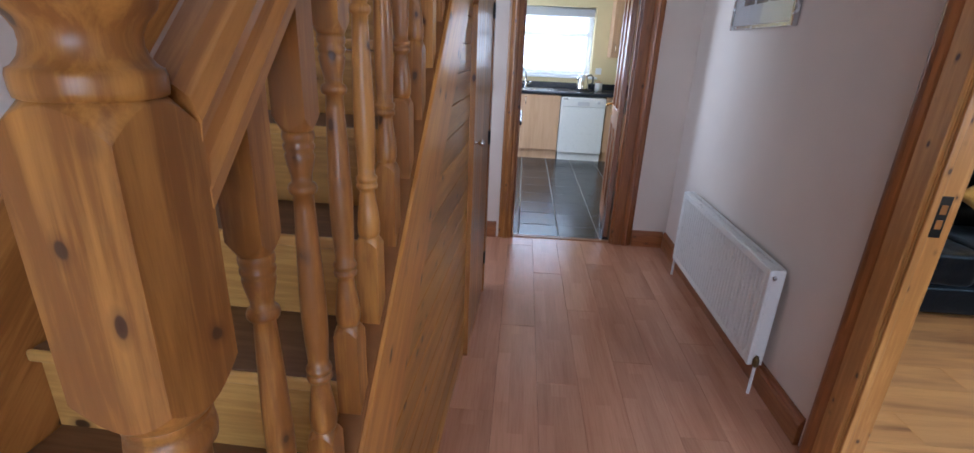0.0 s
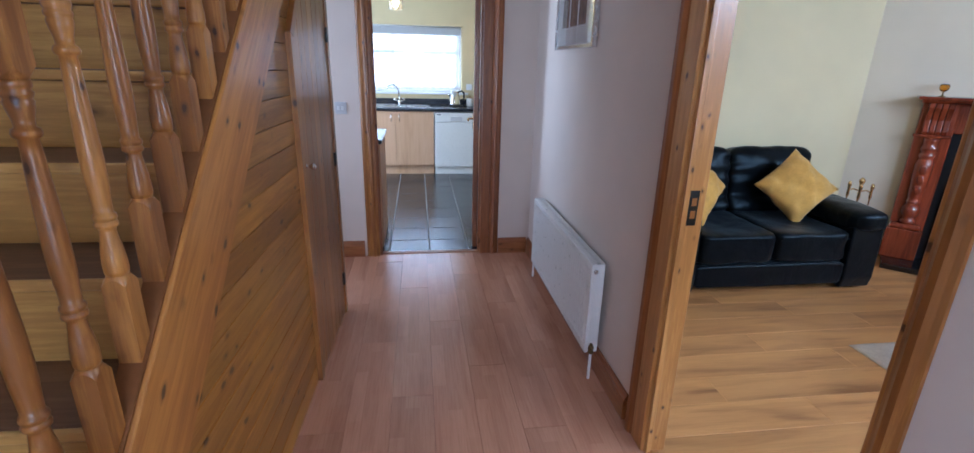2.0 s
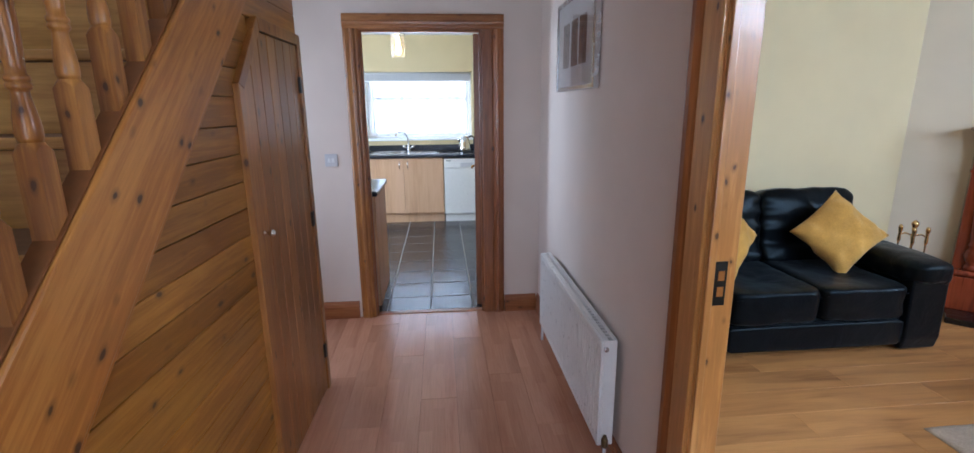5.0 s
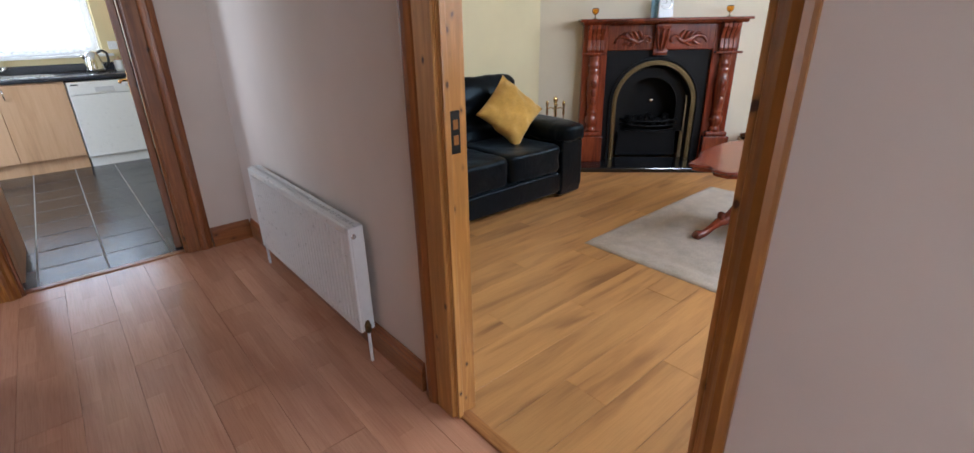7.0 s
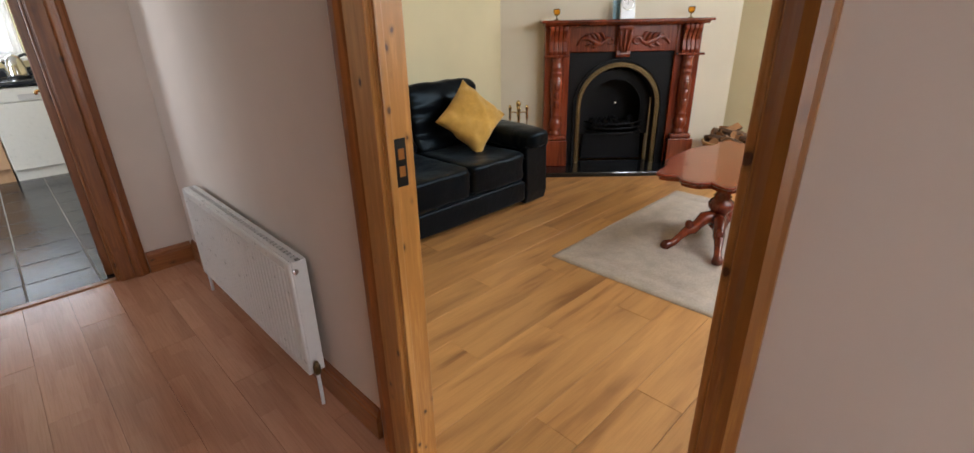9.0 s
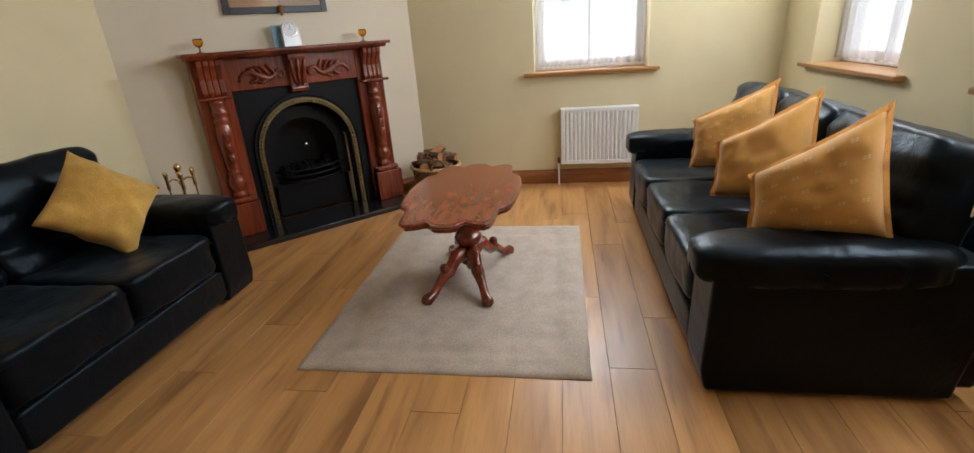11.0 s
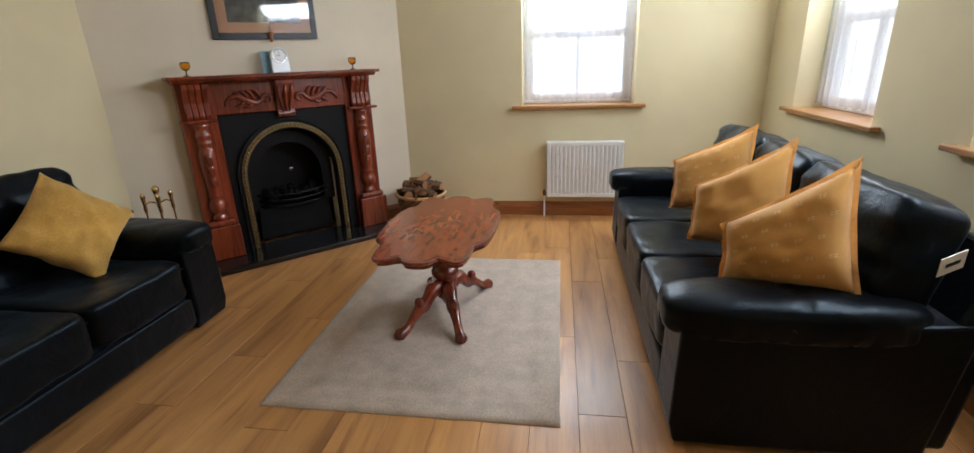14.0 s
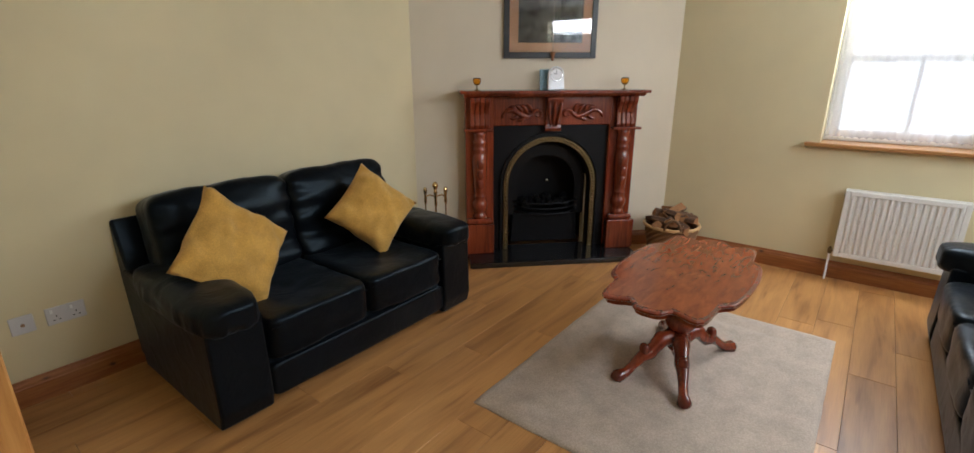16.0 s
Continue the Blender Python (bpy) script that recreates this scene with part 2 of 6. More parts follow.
def laminate(name, light, dark, axis, rough, flecks=0.8, strips=0.0):
    """Laminate board: broad flame grain, fine pores, scattered dark flecks; each board its own tone."""
    m, n, l, p = mat(name)
    s = (1.0, 8, 8) if axis == "X" else (8, 1.0, 8)
    c = coords(n, l, s, random_shift=True)
    wide = noise_tex(n, l, c, 1.2, 3, 0.5, 0.5)
    fine = noise_tex(n, l, coords(n, l, tuple(v * 4 if v > 1 else v for v in s), random_shift=True), 6, 5, 0.6, 0.3)
    fleck = noise_tex(n, l, c, 2.4, 2, 0.5, 0.2)
    mid = tuple(0.62 * a + 0.38 * b for a, b in zip(light, dark))
    r = ramp(n, [(0.30, dark), (0.44, mid), (0.60, light)])
    l.new(wide.outputs["Fac"], r.inputs[0])
    r2 = ramp(n, [(0.32, (0.80, 0.76, 0.72)), (0.56, (1.0,) * 3)])
    l.new(fine.outputs["Fac"], r2.inputs[0])
    col = mixc(n, l, r.outputs[0], r2.outputs[0], 0.6, "MULTIPLY")
    r3 = ramp(n, [(0.25, (0.66, 0.56, 0.46)), (0.36, (1.0,) * 3)])
    l.new(fleck.outputs["Fac"], r3.inputs[0])
    col = mixc(n, l, col, r3.outputs[0], flecks, "MULTIPLY")
    if strips:
        br = n.new("ShaderNodeTexBrick")
        br.inputs["Scale"].default_value = 1.0
        br.inputs["Brick Width"].default_value, br.inputs["Row Height"].default_value = 0.37, 0.0643
        br.inputs["Mortar Size"].default_value = 0.0
        br.inputs["Color1"].default_value, br.inputs["Color2"].default_value = (1, 1, 1, 1), (0.80, 0.74, 0.70, 1)
        l.new(coords(n, l, rot=(0, 0, 0 if axis == "X" else 90)).outputs[0], br.inputs["Vector"])
        col = mixc(n, l, col, br.outputs["Color"], strips, "MULTIPLY")
    oi = n.new("ShaderNodeObjectInfo")
    hs = n.new("ShaderNodeHueSaturation")
    mr = n.new("ShaderNodeMapRange")
    mr.inputs["To Min"].default_value, mr.inputs["To Max"].default_value = 0.90, 1.08
    l.new(oi.outputs["Random"], mr.inputs["Value"])
    l.new(mr.outputs[0], hs.inputs["Value"])
    l.new(col, hs.inputs["Color"])
    l.new(hs.outputs[0], p.inputs["Base Color"])
    sm = noise_tex(n, l, coords(n, l), 3, 4)
    rr = ramp(n, [(0.3, (rough * 0.9,) * 3), (0.7, (rough * 1.2,) * 3)])
    l.new(sm.outputs["Fac"], rr.inputs[0])
    l.new(rr.outputs[0], p.inputs["Roughness"])
    bump(n, l, fine.outputs["Fac"], 0.08, 0.001, p)
    return m


def slate_tile():
    m, n, l, p = mat("black_slate_tile")
    c = coords(n, l, random_shift=True)
    v = noise_tex(n, l, c, 9, 6, 0.65, 2.2)
    r = ramp(n, [(0.35, (0.012, 0.013, 0.016)), (0.65, (0.035, 0.037, 0.043))])
    l.new(v.outputs["Fac"], r.inputs[0])
    l.new(r.outputs[0], p.inputs["Base Color"])
    p.inputs["Roughness"].default_value = 0.16
    p.inputs["Specular IOR Level"].default_value = 0.45
    bump(n, l, v.outputs["Fac"], 0.5, 0.006, p)
    return m


def marquetry():
    """Polished burr veneer with a pale inlaid spray of leaves in the middle."""
    m, n, l, p = mat("inlaid_mahogany")
    c = coords(n, l)
    a = noise_tex(n, l, coords(n, l, (3, 10, 10)), 3, 6, 0.6, 0.8)
    r = ramp(n, [(0.3, (0.15, 0.026, 0.007)), (0.7, (0.29, 0.066, 0.018))])
    l.new(a.outputs["Fac"], r.inputs[0])
    w = noise_tex(n, l, c, 12, 3, 0.5, 1.4)
    wr = ramp(n, [(0.56, (0, 0, 0)), (0.6, (1, 1, 1))])
    l.new(w.outputs["Fac"], wr.inputs[0])
    g = n.new("ShaderNodeTexGradient")
    g.gradient_type = "SPHERICAL"
    gm = coords(n, l, (2.4, 3.6, 1))
    l.new(gm.outputs[0], g.inputs["Vector"])
    gr = ramp(n, [(0.25, (0, 0, 0)), (0.75, (0.8, 0.8, 0.8))])
    l.new(g.outputs["Fac"], gr.inputs[0])
    f = mixc(n, l, wr.outputs[0], gr.outputs[0], 1.0, "MULTIPLY")
    l.new(mixc(n, l, r.outputs[0], (0.46, 0.15, 0.045), f), p.inputs["Base Color"])
    p.inputs["Roughness"].default_value = 0.22
    p.inputs["Specular IOR Level"].default_value = 0.3
    p.inputs["Coat Weight"].default_value = 0.4
    p.inputs["Coat Roughness"].default_value = 0.06
    return m


M_CREAM = paint("cream_wall_paint", (0.72, 0.63, 0.40))
M_CHIMNEY = paint("pale_chimney_paint", (0.76, 0.68, 0.54))
M_HALL = paint("hall_wall_paint", (0.74, 0.64, 0.56))
M_KITCHEN = paint("kitchen_wall_paint", (0.72, 0.60, 0.34))
M_CEIL = paint("white_ceiling_paint", (0.82, 0.82, 0.80))
M_PINE_Z = wood("pine_upright", (0.50, 0.220, 0.040), (0.27, 0.100, 0.016), "Z", coat=0.15, knot_size=12)
M_PINE_Y = wood("pine_along_hall", (0.48, 0.215, 0.062), (0.30, 0.115, 0.028), "Y")
M_RAIL = wood("handrail_pine", (0.48, 0.205, 0.045), (0.30, 0.110, 0.020), "Y", slope=43.5)
M_PINE_X = wood("pine_across", (0.46, 0.205, 0.060), (0.28, 0.105, 0.026), "X")
M_TRIM_Z = wood("golden_pine_upright", (0.60, 0.305, 0.085), (0.42, 0.185, 0.042), "Z", knot_size=13)
M_TRIM_X = wood("golden_pine_across", (0.56, 0.30, 0.105), (0.40, 0.19, 0.058), "X")
M_PALE_X = wood("pale_pine_riser", (0.72, 0.43, 0.120), (0.54, 0.29, 0.072), "X", knot_size=6)
# dark tone puts the shade between the balusters into the capping's colour
M_CAP = plain("shaded_capping", (0.20, 0.08, 0.025), 0.75, spec=0.08)
M_STRING = wood("golden_string_pine", (0.60, 0.265, 0.048), (0.42, 0.160, 0.024), "Y", knot_size=9, coat=0.3, slope=43.5)
M_TREAD = wood("brown_stained_tread", (0.22, 0.115, 0.05), (0.15, 0.07, 0.028), "X", rough=0.5, knots=False, coat=0.05)
M_SKIRT_X = wood("stained_pine_across", (0.40, 0.16, 0.045), (0.26, 0.085, 0.022), "X")
M_EDGE_Z = wood("dark_pine_edge", (0.36, 0.125, 0.026), (0.22, 0.068, 0.014), "Z")
M_DARK_Z = wood("dark_pine_door", (0.34, 0.13, 0.035), (0.22, 0.075, 0.02), "Z")
M_BOARD = wood("pine_boarding", (0.44, 0.200, 0.024), (0.28, 0.110, 0.010), "Y", piece=True)
M_CUPB = wood("brown_cupboard_pine", (0.37, 0.16, 0.034), (0.24, 0.088, 0.017), "Z", piece=True)
M_OAK = laminate("oak_laminate", (0.57, 0.292, 0.100), (0.30, 0.132, 0.042), "X", 0.33)
M_BEECH = laminate("reddish_laminate", (0.60, 0.310, 0.185), (0.50, 0.235, 0.135), "Y", 0.21, 0.15, 0.6)
M_GROOVE = plain("dark_joint", (0.06, 0.03, 0.015), 0.9)
M_TILE = slate_tile()
M_GROUT = plain("grey_grout", (0.32, 0.31, 0.29), 0.8)
M_LEATHER = leather()
M_MUSTARD = fabric("mustard_chenille", (0.64, 0.37, 0.085), 180, vary=0.16, nap=0.6)
M_GOLD = fabric("gold_cotton", (0.68, 0.36, 0.10), 600, vary=0.08, nap=0.15)
M_GOLD_MOTIF = fabric("pale_gold_thread", (0.80, 0.58, 0.30), 600, vary=0.05)
M_RUG = fabric("beige_wool", (0.52, 0.43, 0.35), 130, vary=0.13, nap=0.7)
M_MAHOG = wood("red_mahogany", (0.26, 0.045, 0.014), (0.13, 0.020, 0.007), "Z", rough=0.25, knots=False, coat=0.5)
M_INLAY = marquetry()
M_IRON = plain("black_cast_iron", (0.004, 0.004, 0.005), 0.5, 0.0, 0.3, 60, 0.2, spec=0.22)
M_GRANITE = plain("polished_black_hearth", (0.008, 0.008, 0.009), 0.12, coat=0.3)
M_BRASS_OLD = plain("aged_brass", (0.20, 0.145, 0.07), 0.42, 1.0, 0.6, 120, 0.6)
M_BRASS = plain("polished_brass", (0.75, 0.52, 0.24), 0.2, 1.0)
M_WHITE_METAL = plain("white_enamel", (0.80, 0.79, 0.76), 0.32, vary=0.02)
M_UPVC = plain("white_plastic", (0.82, 0.82, 0.82), 0.35, vary=0.02)
M_CHROME = plain("chrome", (0.75, 0.75, 0.76), 0.12, 1.0, 0.03)
M_BLACKP = plain("black_plastic", (0.015, 0.015, 0.016), 0.35)
M_BLACKM = plain("black_lock_metal", (0.02, 0.019, 0.018), 0.4, 0.6)
M_GLASS = glass("clear_glass")
M_AMBER = glass("amber_glass", (0.90, 0.58, 0.12))
M_NET = net()
M_UNIT = wood("pale_beech_unit", (0.62, 0.40, 0.24), (0.55, 0.34, 0.19), "Z", 0.5, 0.45, knots=False, coat=0.0)
M_WORKTOP = plain("dark_speckled_worktop", (0.02, 0.022, 0.03), 0.25, vary=0.7, scale=220)
M_STEEL = plain("brushed_steel", (0.6, 0.6, 0.6), 0.25, 1.0, 0.08)
M_BLIND = fabric("grey_roller_blind", (0.55, 0.55, 0.55), 500, vary=0.04)
M_WICKER = plain("woven_willow", (0.15, 0.075, 0.03), 0.6, vary=0.4, scale=90)
M_LOGBARK = plain("log_bark", (0.10, 0.048, 0.022), 0.9, vary=0.5, scale=40, bumpy=0.8)
M_LOGEND = plain("cut_log", (0.33, 0.155, 0.06), 0.8, vary=0.3, scale=60)
M_SILL_X = wood("oak_sill_along", (0.50, 0.27, 0.10), (0.36, 0.17, 0.055), "X", knots=False)
M_LAWN = plain("grass", (0.06, 0.10, 0.03), 0.95, vary=0.4, scale=8)
M_SWITCH = plain("grey_white_switch", (0.62, 0.61, 0.62), 0.4, vary=0.02)

# ---- mesh tools ----
def quadbox(bm, x0, x1, y0, y1, z0, z1, bevel=0.0, seg=1, m=None):
    """Adds an upright box, its edges rounded by bevel."""
    r = bmesh.ops.create_cube(bm, size=1.0)
    vs = r["verts"]
    for v in vs:
        v.co = Vector(((x0 + x1) / 2 + v.co.x * (x1 - x0), (y0 + y1) / 2 + v.co.y * (y1 - y0), (z0 + z1) / 2 + v.co.z * (z1 - z0)))
    if bevel:
        es = list({e for v in vs for e in v.link_edges})
        out = bmesh.ops.bevel(bm, geom=es, offset=bevel, segments=seg, affect="EDGES", profile=0.5)
        vs = list({v for f in out["faces"] for v in f.verts} | {v for v in vs if v.is_valid})
    if m is not None:
        for v in vs:
            v.co = m @ v.co
    return vs


def box(x0, x1, y0, y1, z0, z1, bevel=0.0, seg=1):
    bm = bmesh.new()
    quadbox(bm, x0, x1, y0, y1, z0, z1, bevel, seg)
    return bm


def lathe(profile, seg=20, m=None, bm=None):
    """Turns (radius, height) pairs round z."""
    bm = bm or bmesh.new()
    rings = []
    for r, z in profile:
        ring = [bm.verts.new((r * math.cos(2 * math.pi * i / seg), r * math.sin(2 * math.pi * i / seg), z)) for i in range(seg)]
        rings.append(ring)
    for a, b in zip(rings, rings[1:]):
        for i in range(seg):
            bm.faces.new((a[i], a[(i + 1) % seg], b[(i + 1) % seg], b[i]))
    bm.faces.new(rings[0][::-1])
    bm.faces.new(rings[-1])
    if m is not None:
        for ring in rings:
            for v in ring:
                v.co = m @ v.co
    return bm


def tube(points, radius, seg=10, bm=None, flat=1.0):
    """A rod along points; radius is a number or one for each point."""
    bm = bm or bmesh.new()
    pts = [Vector(p) for p in points]
    rad = radius if isinstance(radius, (list, tuple)) else [radius] * len(pts)
    rings, side = [], None
    for i, p in enumerate(pts):
        d = (pts[min(i + 1, len(pts) - 1)] - pts[max(i - 1, 0)]).normalized()
        if side is None:
            side = d.orthogonal().normalized()
        side = (side - d * side.dot(d)).normalized()
        up = d.cross(side)
        rings.append([bm.verts.new(p + (side * math.cos(a) + up * math.sin(a) * flat) * rad[i]) for a in (2 * math.pi * k / seg for k in range(seg))])
    for a, b in zip(rings, rings[1:]):
        for i in range(seg):
            bm.faces.new((a[i], a[(i + 1) % seg], b[(i + 1) % seg], b[i]))
    bm.faces.new(rings[0][::-1])
    bm.faces.new(rings[-1])
    return bm


def prism(outline, axis, a, b, bevel=0.0):
    """Pushes a flat outline along an axis from a to b. The outline's pairs are the other two axes in order."""
    bm = bmesh.new()
    def at(p, h):
        return {"x": (h, p[0], p[1]), "y": (p[0], h, p[1]), "z": (p[0], p[1], h)}[axis]
    lo = [bm.verts.new(at(p, a)) for p in outline]
    hi = [bm.verts.new(at(p, b)) for p in outline]
    k = len(outline)
    bm.faces.new(lo[::-1])
    bm.faces.new(hi)
    for i in range(k):
        bm.faces.new((lo[i], lo[(i + 1) % k], hi[(i + 1) % k], hi[i]))
    bmesh.ops.recalc_face_normals(bm, faces=bm.faces)
    if bevel:
        bmesh.ops.bevel(bm, geom=list(bm.edges), offset=bevel, segments=2, affect="EDGES", profile=0.5)
    return bm


def puff(x0, x1, y0, y1, z0, z1, power=0.35, n=14, wrinkle=0.0, seed=0, sag=0.0, pleat=0.0):
    """A soft upholstered block: a rounded box, its sides bulging, with slight creases."""
    bm = bmesh.new()
    bmesh.ops.create_cube(bm, size=2.0)
    bmesh.ops.subdivide_edges(bm, edges=list(bm.edges), cuts=n, use_grid_fill=True)
    c = Vector(((x0 + x1) / 2, (y0 + y1) / 2, (z0 + z1) / 2))
    h = Vector(((x1 - x0) / 2, (y1 - y0) / 2, (z1 - z0) / 2))
    k = 2 / power
    for v in bm.verts:
        d = v.co.copy()
        s = (abs(d.x) ** k + abs(d.y) ** k + abs(d.z) ** k) ** (-1 / k)
        d *= s
        p = Vector((c.x + d.x * h.x, c.y + d.y * h.y, c.z + d.z * h.z))
        if wrinkle:
            q = p * 6 + Vector((seed * 3.1, seed * 1.7, 0))
            p += d.normalized() * wrinkle * (noise.noise(q) + 0.5 * noise.noise(q * 2.7))
        if pleat:
            p += d.normalized() * pleat * noise.noise(Vector((p.x * 7 + seed, p.y * 24 + 2 * p.x, p.z * 6)))
        if sag and d.z > 0:
            p.z -= sag * (1 - d.x * d.x) * (1 - d.y * d.y)
        v.co = p
    for f in bm.faces:
        f.smooth = True
    return bm


def cushion(w, thick, seed, corner=0.16, crease=0.012, n=26):
    """A square scatter cushion standing in the xz plane: plump middle, thin seam, pulled-out corners."""
    bm = bmesh.new()
    grid = {}
    for side in (-1, 1):
        for i in range(n + 1):
            for j in range(n + 1):
                u, v = 2 * i / n - 1, 2 * j / n - 1
                edge = i in (0, n) or j in (0, n)
                if edge and (i, j, 0) in grid:
                    grid[i, j, side] = grid[i, j, 0]
                    continue
                pull = 1 - corner * ((1 - u * u) * abs(v) ** 2.2 * 0.55 + (1 - v * v) * abs(u) ** 2.2 * 0.55)
                t = ((1 - u ** 4) * (1 - v ** 4)) ** 0.55 * thick / 2
                x, z = u * w / 2 * pull, v * w / 2 * pull
                q = Vector((x * 7 + seed * 5, z * 7, side * 2 + seed))
                wob = noise.noise(q) * crease + 0.5 * crease * noise.noise(q * 2.3)
                vert = bm.verts.new((x, side * (t + wob * (0 if edge else 1)) + (0.5 * wob if edge else 0), z))
                grid[i, j, side] = vert
                if edge:
                    grid[i, j, 0] = vert
    for side in (-1, 1):
        for i in range(n):
            for j in range(n):
                q = [grid[i, j, side], grid[i + 1, j, side], grid[i + 1, j + 1, side], grid[i, j + 1, side]]
                f = bm.faces.new(q if side < 0 else q[::-1])
                f.smooth = True
    return bm


def finish(bm, smooth=False):
    me = bpy.data.meshes.new("mesh")
    if smooth:
        for f in bm.faces:
            f.smooth = True
    bm.to_mesh(me)
    bm.free()
    return me


def part(name, bm, material, parent, label="", smooth=False, m=None):
    ob = new(name, finish(bm, smooth))
    ob.data.materials.append(material)
    ob.parent = parent
    if m is not None:
        ob.matrix_basis = m
    if label:
        tagged(ob, label)
    return ob


def thing(name, m, label, category, group=""):
    ob = new(name)
    ob.empty_display_size = 0.1
    ob.matrix_basis = m
    return tagged(ob, label, category, group)


def solid(name, bm, material, label, category="", kind="", group="", smooth=False, m=None):
    """A thing or a piece of the setting that is one mesh."""
    ob = new(name, finish(bm, smooth))
    ob.data.materials.append(material)
    if m is not None:
        ob.matrix_basis = m
    return tagged(ob, label, category, group, kind)


def wall(name, axis, a, b, lo, hi, z1, holes, material, label):
    """A wall between two faces a and b on its axis, from lo to hi along the other, with openings (from, to, sill, head)."""
    bm = bmesh.new()
    def put(l0, l1, z0, zz):
        if l1 - l0 > 1e-4 and zz - z0 > 1e-4:
            if axis == "x":
                quadbox(bm, a, b, l0, l1, z0, zz)
            else:
                quadbox(bm, l0, l1, a, b, z0, zz)
    at = lo
    for h0, h1, s, t in sorted(holes):
        put(at, h0, 0, z1)
        put(h0, h1, 0, s)
        put(h0, h1, t, z1)
        at = h1
    put(at, hi, 0, z1)
    return solid(name, bm, material, label, "wall", "structure")

# ---- the setting ----
H = 2.45
HX, LX = 1.05, 1.132          # hall face and living-room face of the wall between them
NY, NK = 3.10, 3.22           # hall end wall: hall face and kitchen face
EX, SY = 5.43, -1.49          # living room: east wall, south wall
DY0, DY1, DH = -0.05, 0.79, 2.03   # clear opening to the living room
KX0, KX1 = -0.175, 0.63       # clear opening to the kitchen
WX = -1.22                    # wall beside the stairs
FY = -2.60                    # front wall

floor_base = solid("floor", box(-2.6, 6.0, -3.0, 7.4, -0.12, -0.012), M_GROOVE, "dark subfloor under the boards", "floor", "structure")
solid("ground", box(-400, 400, -400, 400, -0.5, -0.3), M_LAWN, "grass outside the house", "ground", "structure")

wall("wall_hall_east", "x", HX, HX + 0.045, FY, NY, H, [(DY0 - 0.03, DY1 + 0.03, 0, DH + 0.03)], M_HALL, "warm pale painted hall wall with a door opening")
wall("wall_living_west", "x", HX + 0.048, LX, SY, NY, H, [(DY0 - 0.03, DY1 + 0.03, 0, DH + 0.03)], M_CREAM, "cream painted living room wall with a door opening")
wall("wall_hall_end", "y", NY, NY + 0.058, -2.2, HX, H, [(KX0 - 0.03, KX1 + 0.03, 0, DH + 0.03)], M_HALL, "pale painted wall at the hall's end round the kitchen door")
wall("wall_kitchen_south", "y", NY + 0.061, NK, -2.2, 2.4, H, [(KX0 - 0.03, KX1 + 0.03, 0, DH + 0.03)], M_KITCHEN, "yellow-cream kitchen wall round the door opening")
wall("wall_living_north", "y", NY, NY + 0.058, HX + 0.065, EX + 0.3, H, [], M_CREAM, "plain cream living room wall behind the small sofa")
wall("wall_living_east", "x", EX, EX + 0.30, SY - 0.3, NY, H, [(-0.455, 0.495, 0.97, 2.30)], M_CREAM, "cream living room wall with a deep window opening")
wall("wall_living_south", "y", SY - 0.30, SY, HX, EX, H, [(2.29, 3.25, 0.97, 2.30), (3.93, 4.90, 0.97, 2.30)], M_CREAM, "cream living room wall with two deep window openings")
# both openings are unseen, cut for the landing and nook fill lamps
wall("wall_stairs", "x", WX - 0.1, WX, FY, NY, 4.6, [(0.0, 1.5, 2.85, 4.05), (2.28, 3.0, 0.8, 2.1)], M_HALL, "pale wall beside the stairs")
# front wall is unseen; its opening is assumed so light reaches the hall
wall("wall_front", "y", FY - 0.12, FY, -2.2, HX, 4.6, [(-0.4, 0.9, 0.4, 2.2)], M_HALL, "unseen pale front wall with an assumed opening")
wall("wall_kitchen_north", "y", 6.83, 7.08, -2.2, 2.4, H + 0.05, [(-0.72, 0.80, 1.07, 2.02)], M_KITCHEN, "yellow kitchen wall with a wide window opening")
# opening is unseen, cut for the kitchen fill lamp
wall("wall_kitchen_west", "x", -2.2, -2.1, NK, 6.83, H + 0.05, [(4.4, 5.6, 0.4, 2.3)], M_KITCHEN, "plain yellow kitchen wall")
wall("wall_kitchen_east", "x", 2.3, 2.4, NK, 6.83, H + 0.05, [], M_KITCHEN, "plain yellow kitchen wall")
solid("ceiling_living", box(HX + 0.06, EX + 0.3, SY - 0.3, NY + 0.06, H, H + 0.1), M_CEIL, "white painted ceiling", "ceiling", "structure")
solid("ceiling_kitchen", box(-2.2, 2.4, NY + 0.06, 7.08, H + 0.05, H + 0.15), M_CEIL, "white painted kitchen ceiling", "ceiling", "structure")
solid("ceiling_hall", box(-0.30, HX + 0.06, FY, NY + 0.06, H, H + 0.1), M_CEIL, "white painted hall ceiling", "ceiling", "structure")
solid("ceiling_stairs", box(WX - 0.1, -0.18, FY - 0.1, NY + 0.06, 4.6, 4.7), M_CEIL, "white painted ceiling over the stairs", "ceiling", "structure")
wall("wall_landing", "x", -0.298, -0.18, FY, NY, 4.6, [(FY, NY, 0, H + 0.105)], M_HALL, "pale upper wall of the stairwell")
solid("wall_landing_end", box(WX, -0.3, NY - 0.1, NY, H + 0.1, 4.6), M_HALL, "pale upper end wall of the stairwell", "wall", "structure")
solid("wall_hall_nook", box(-2.2, WX - 0.1, 2.0, 2.1, 0, H), M_HALL, "pale wall of the nook behind the stairs", "wall", "structure")

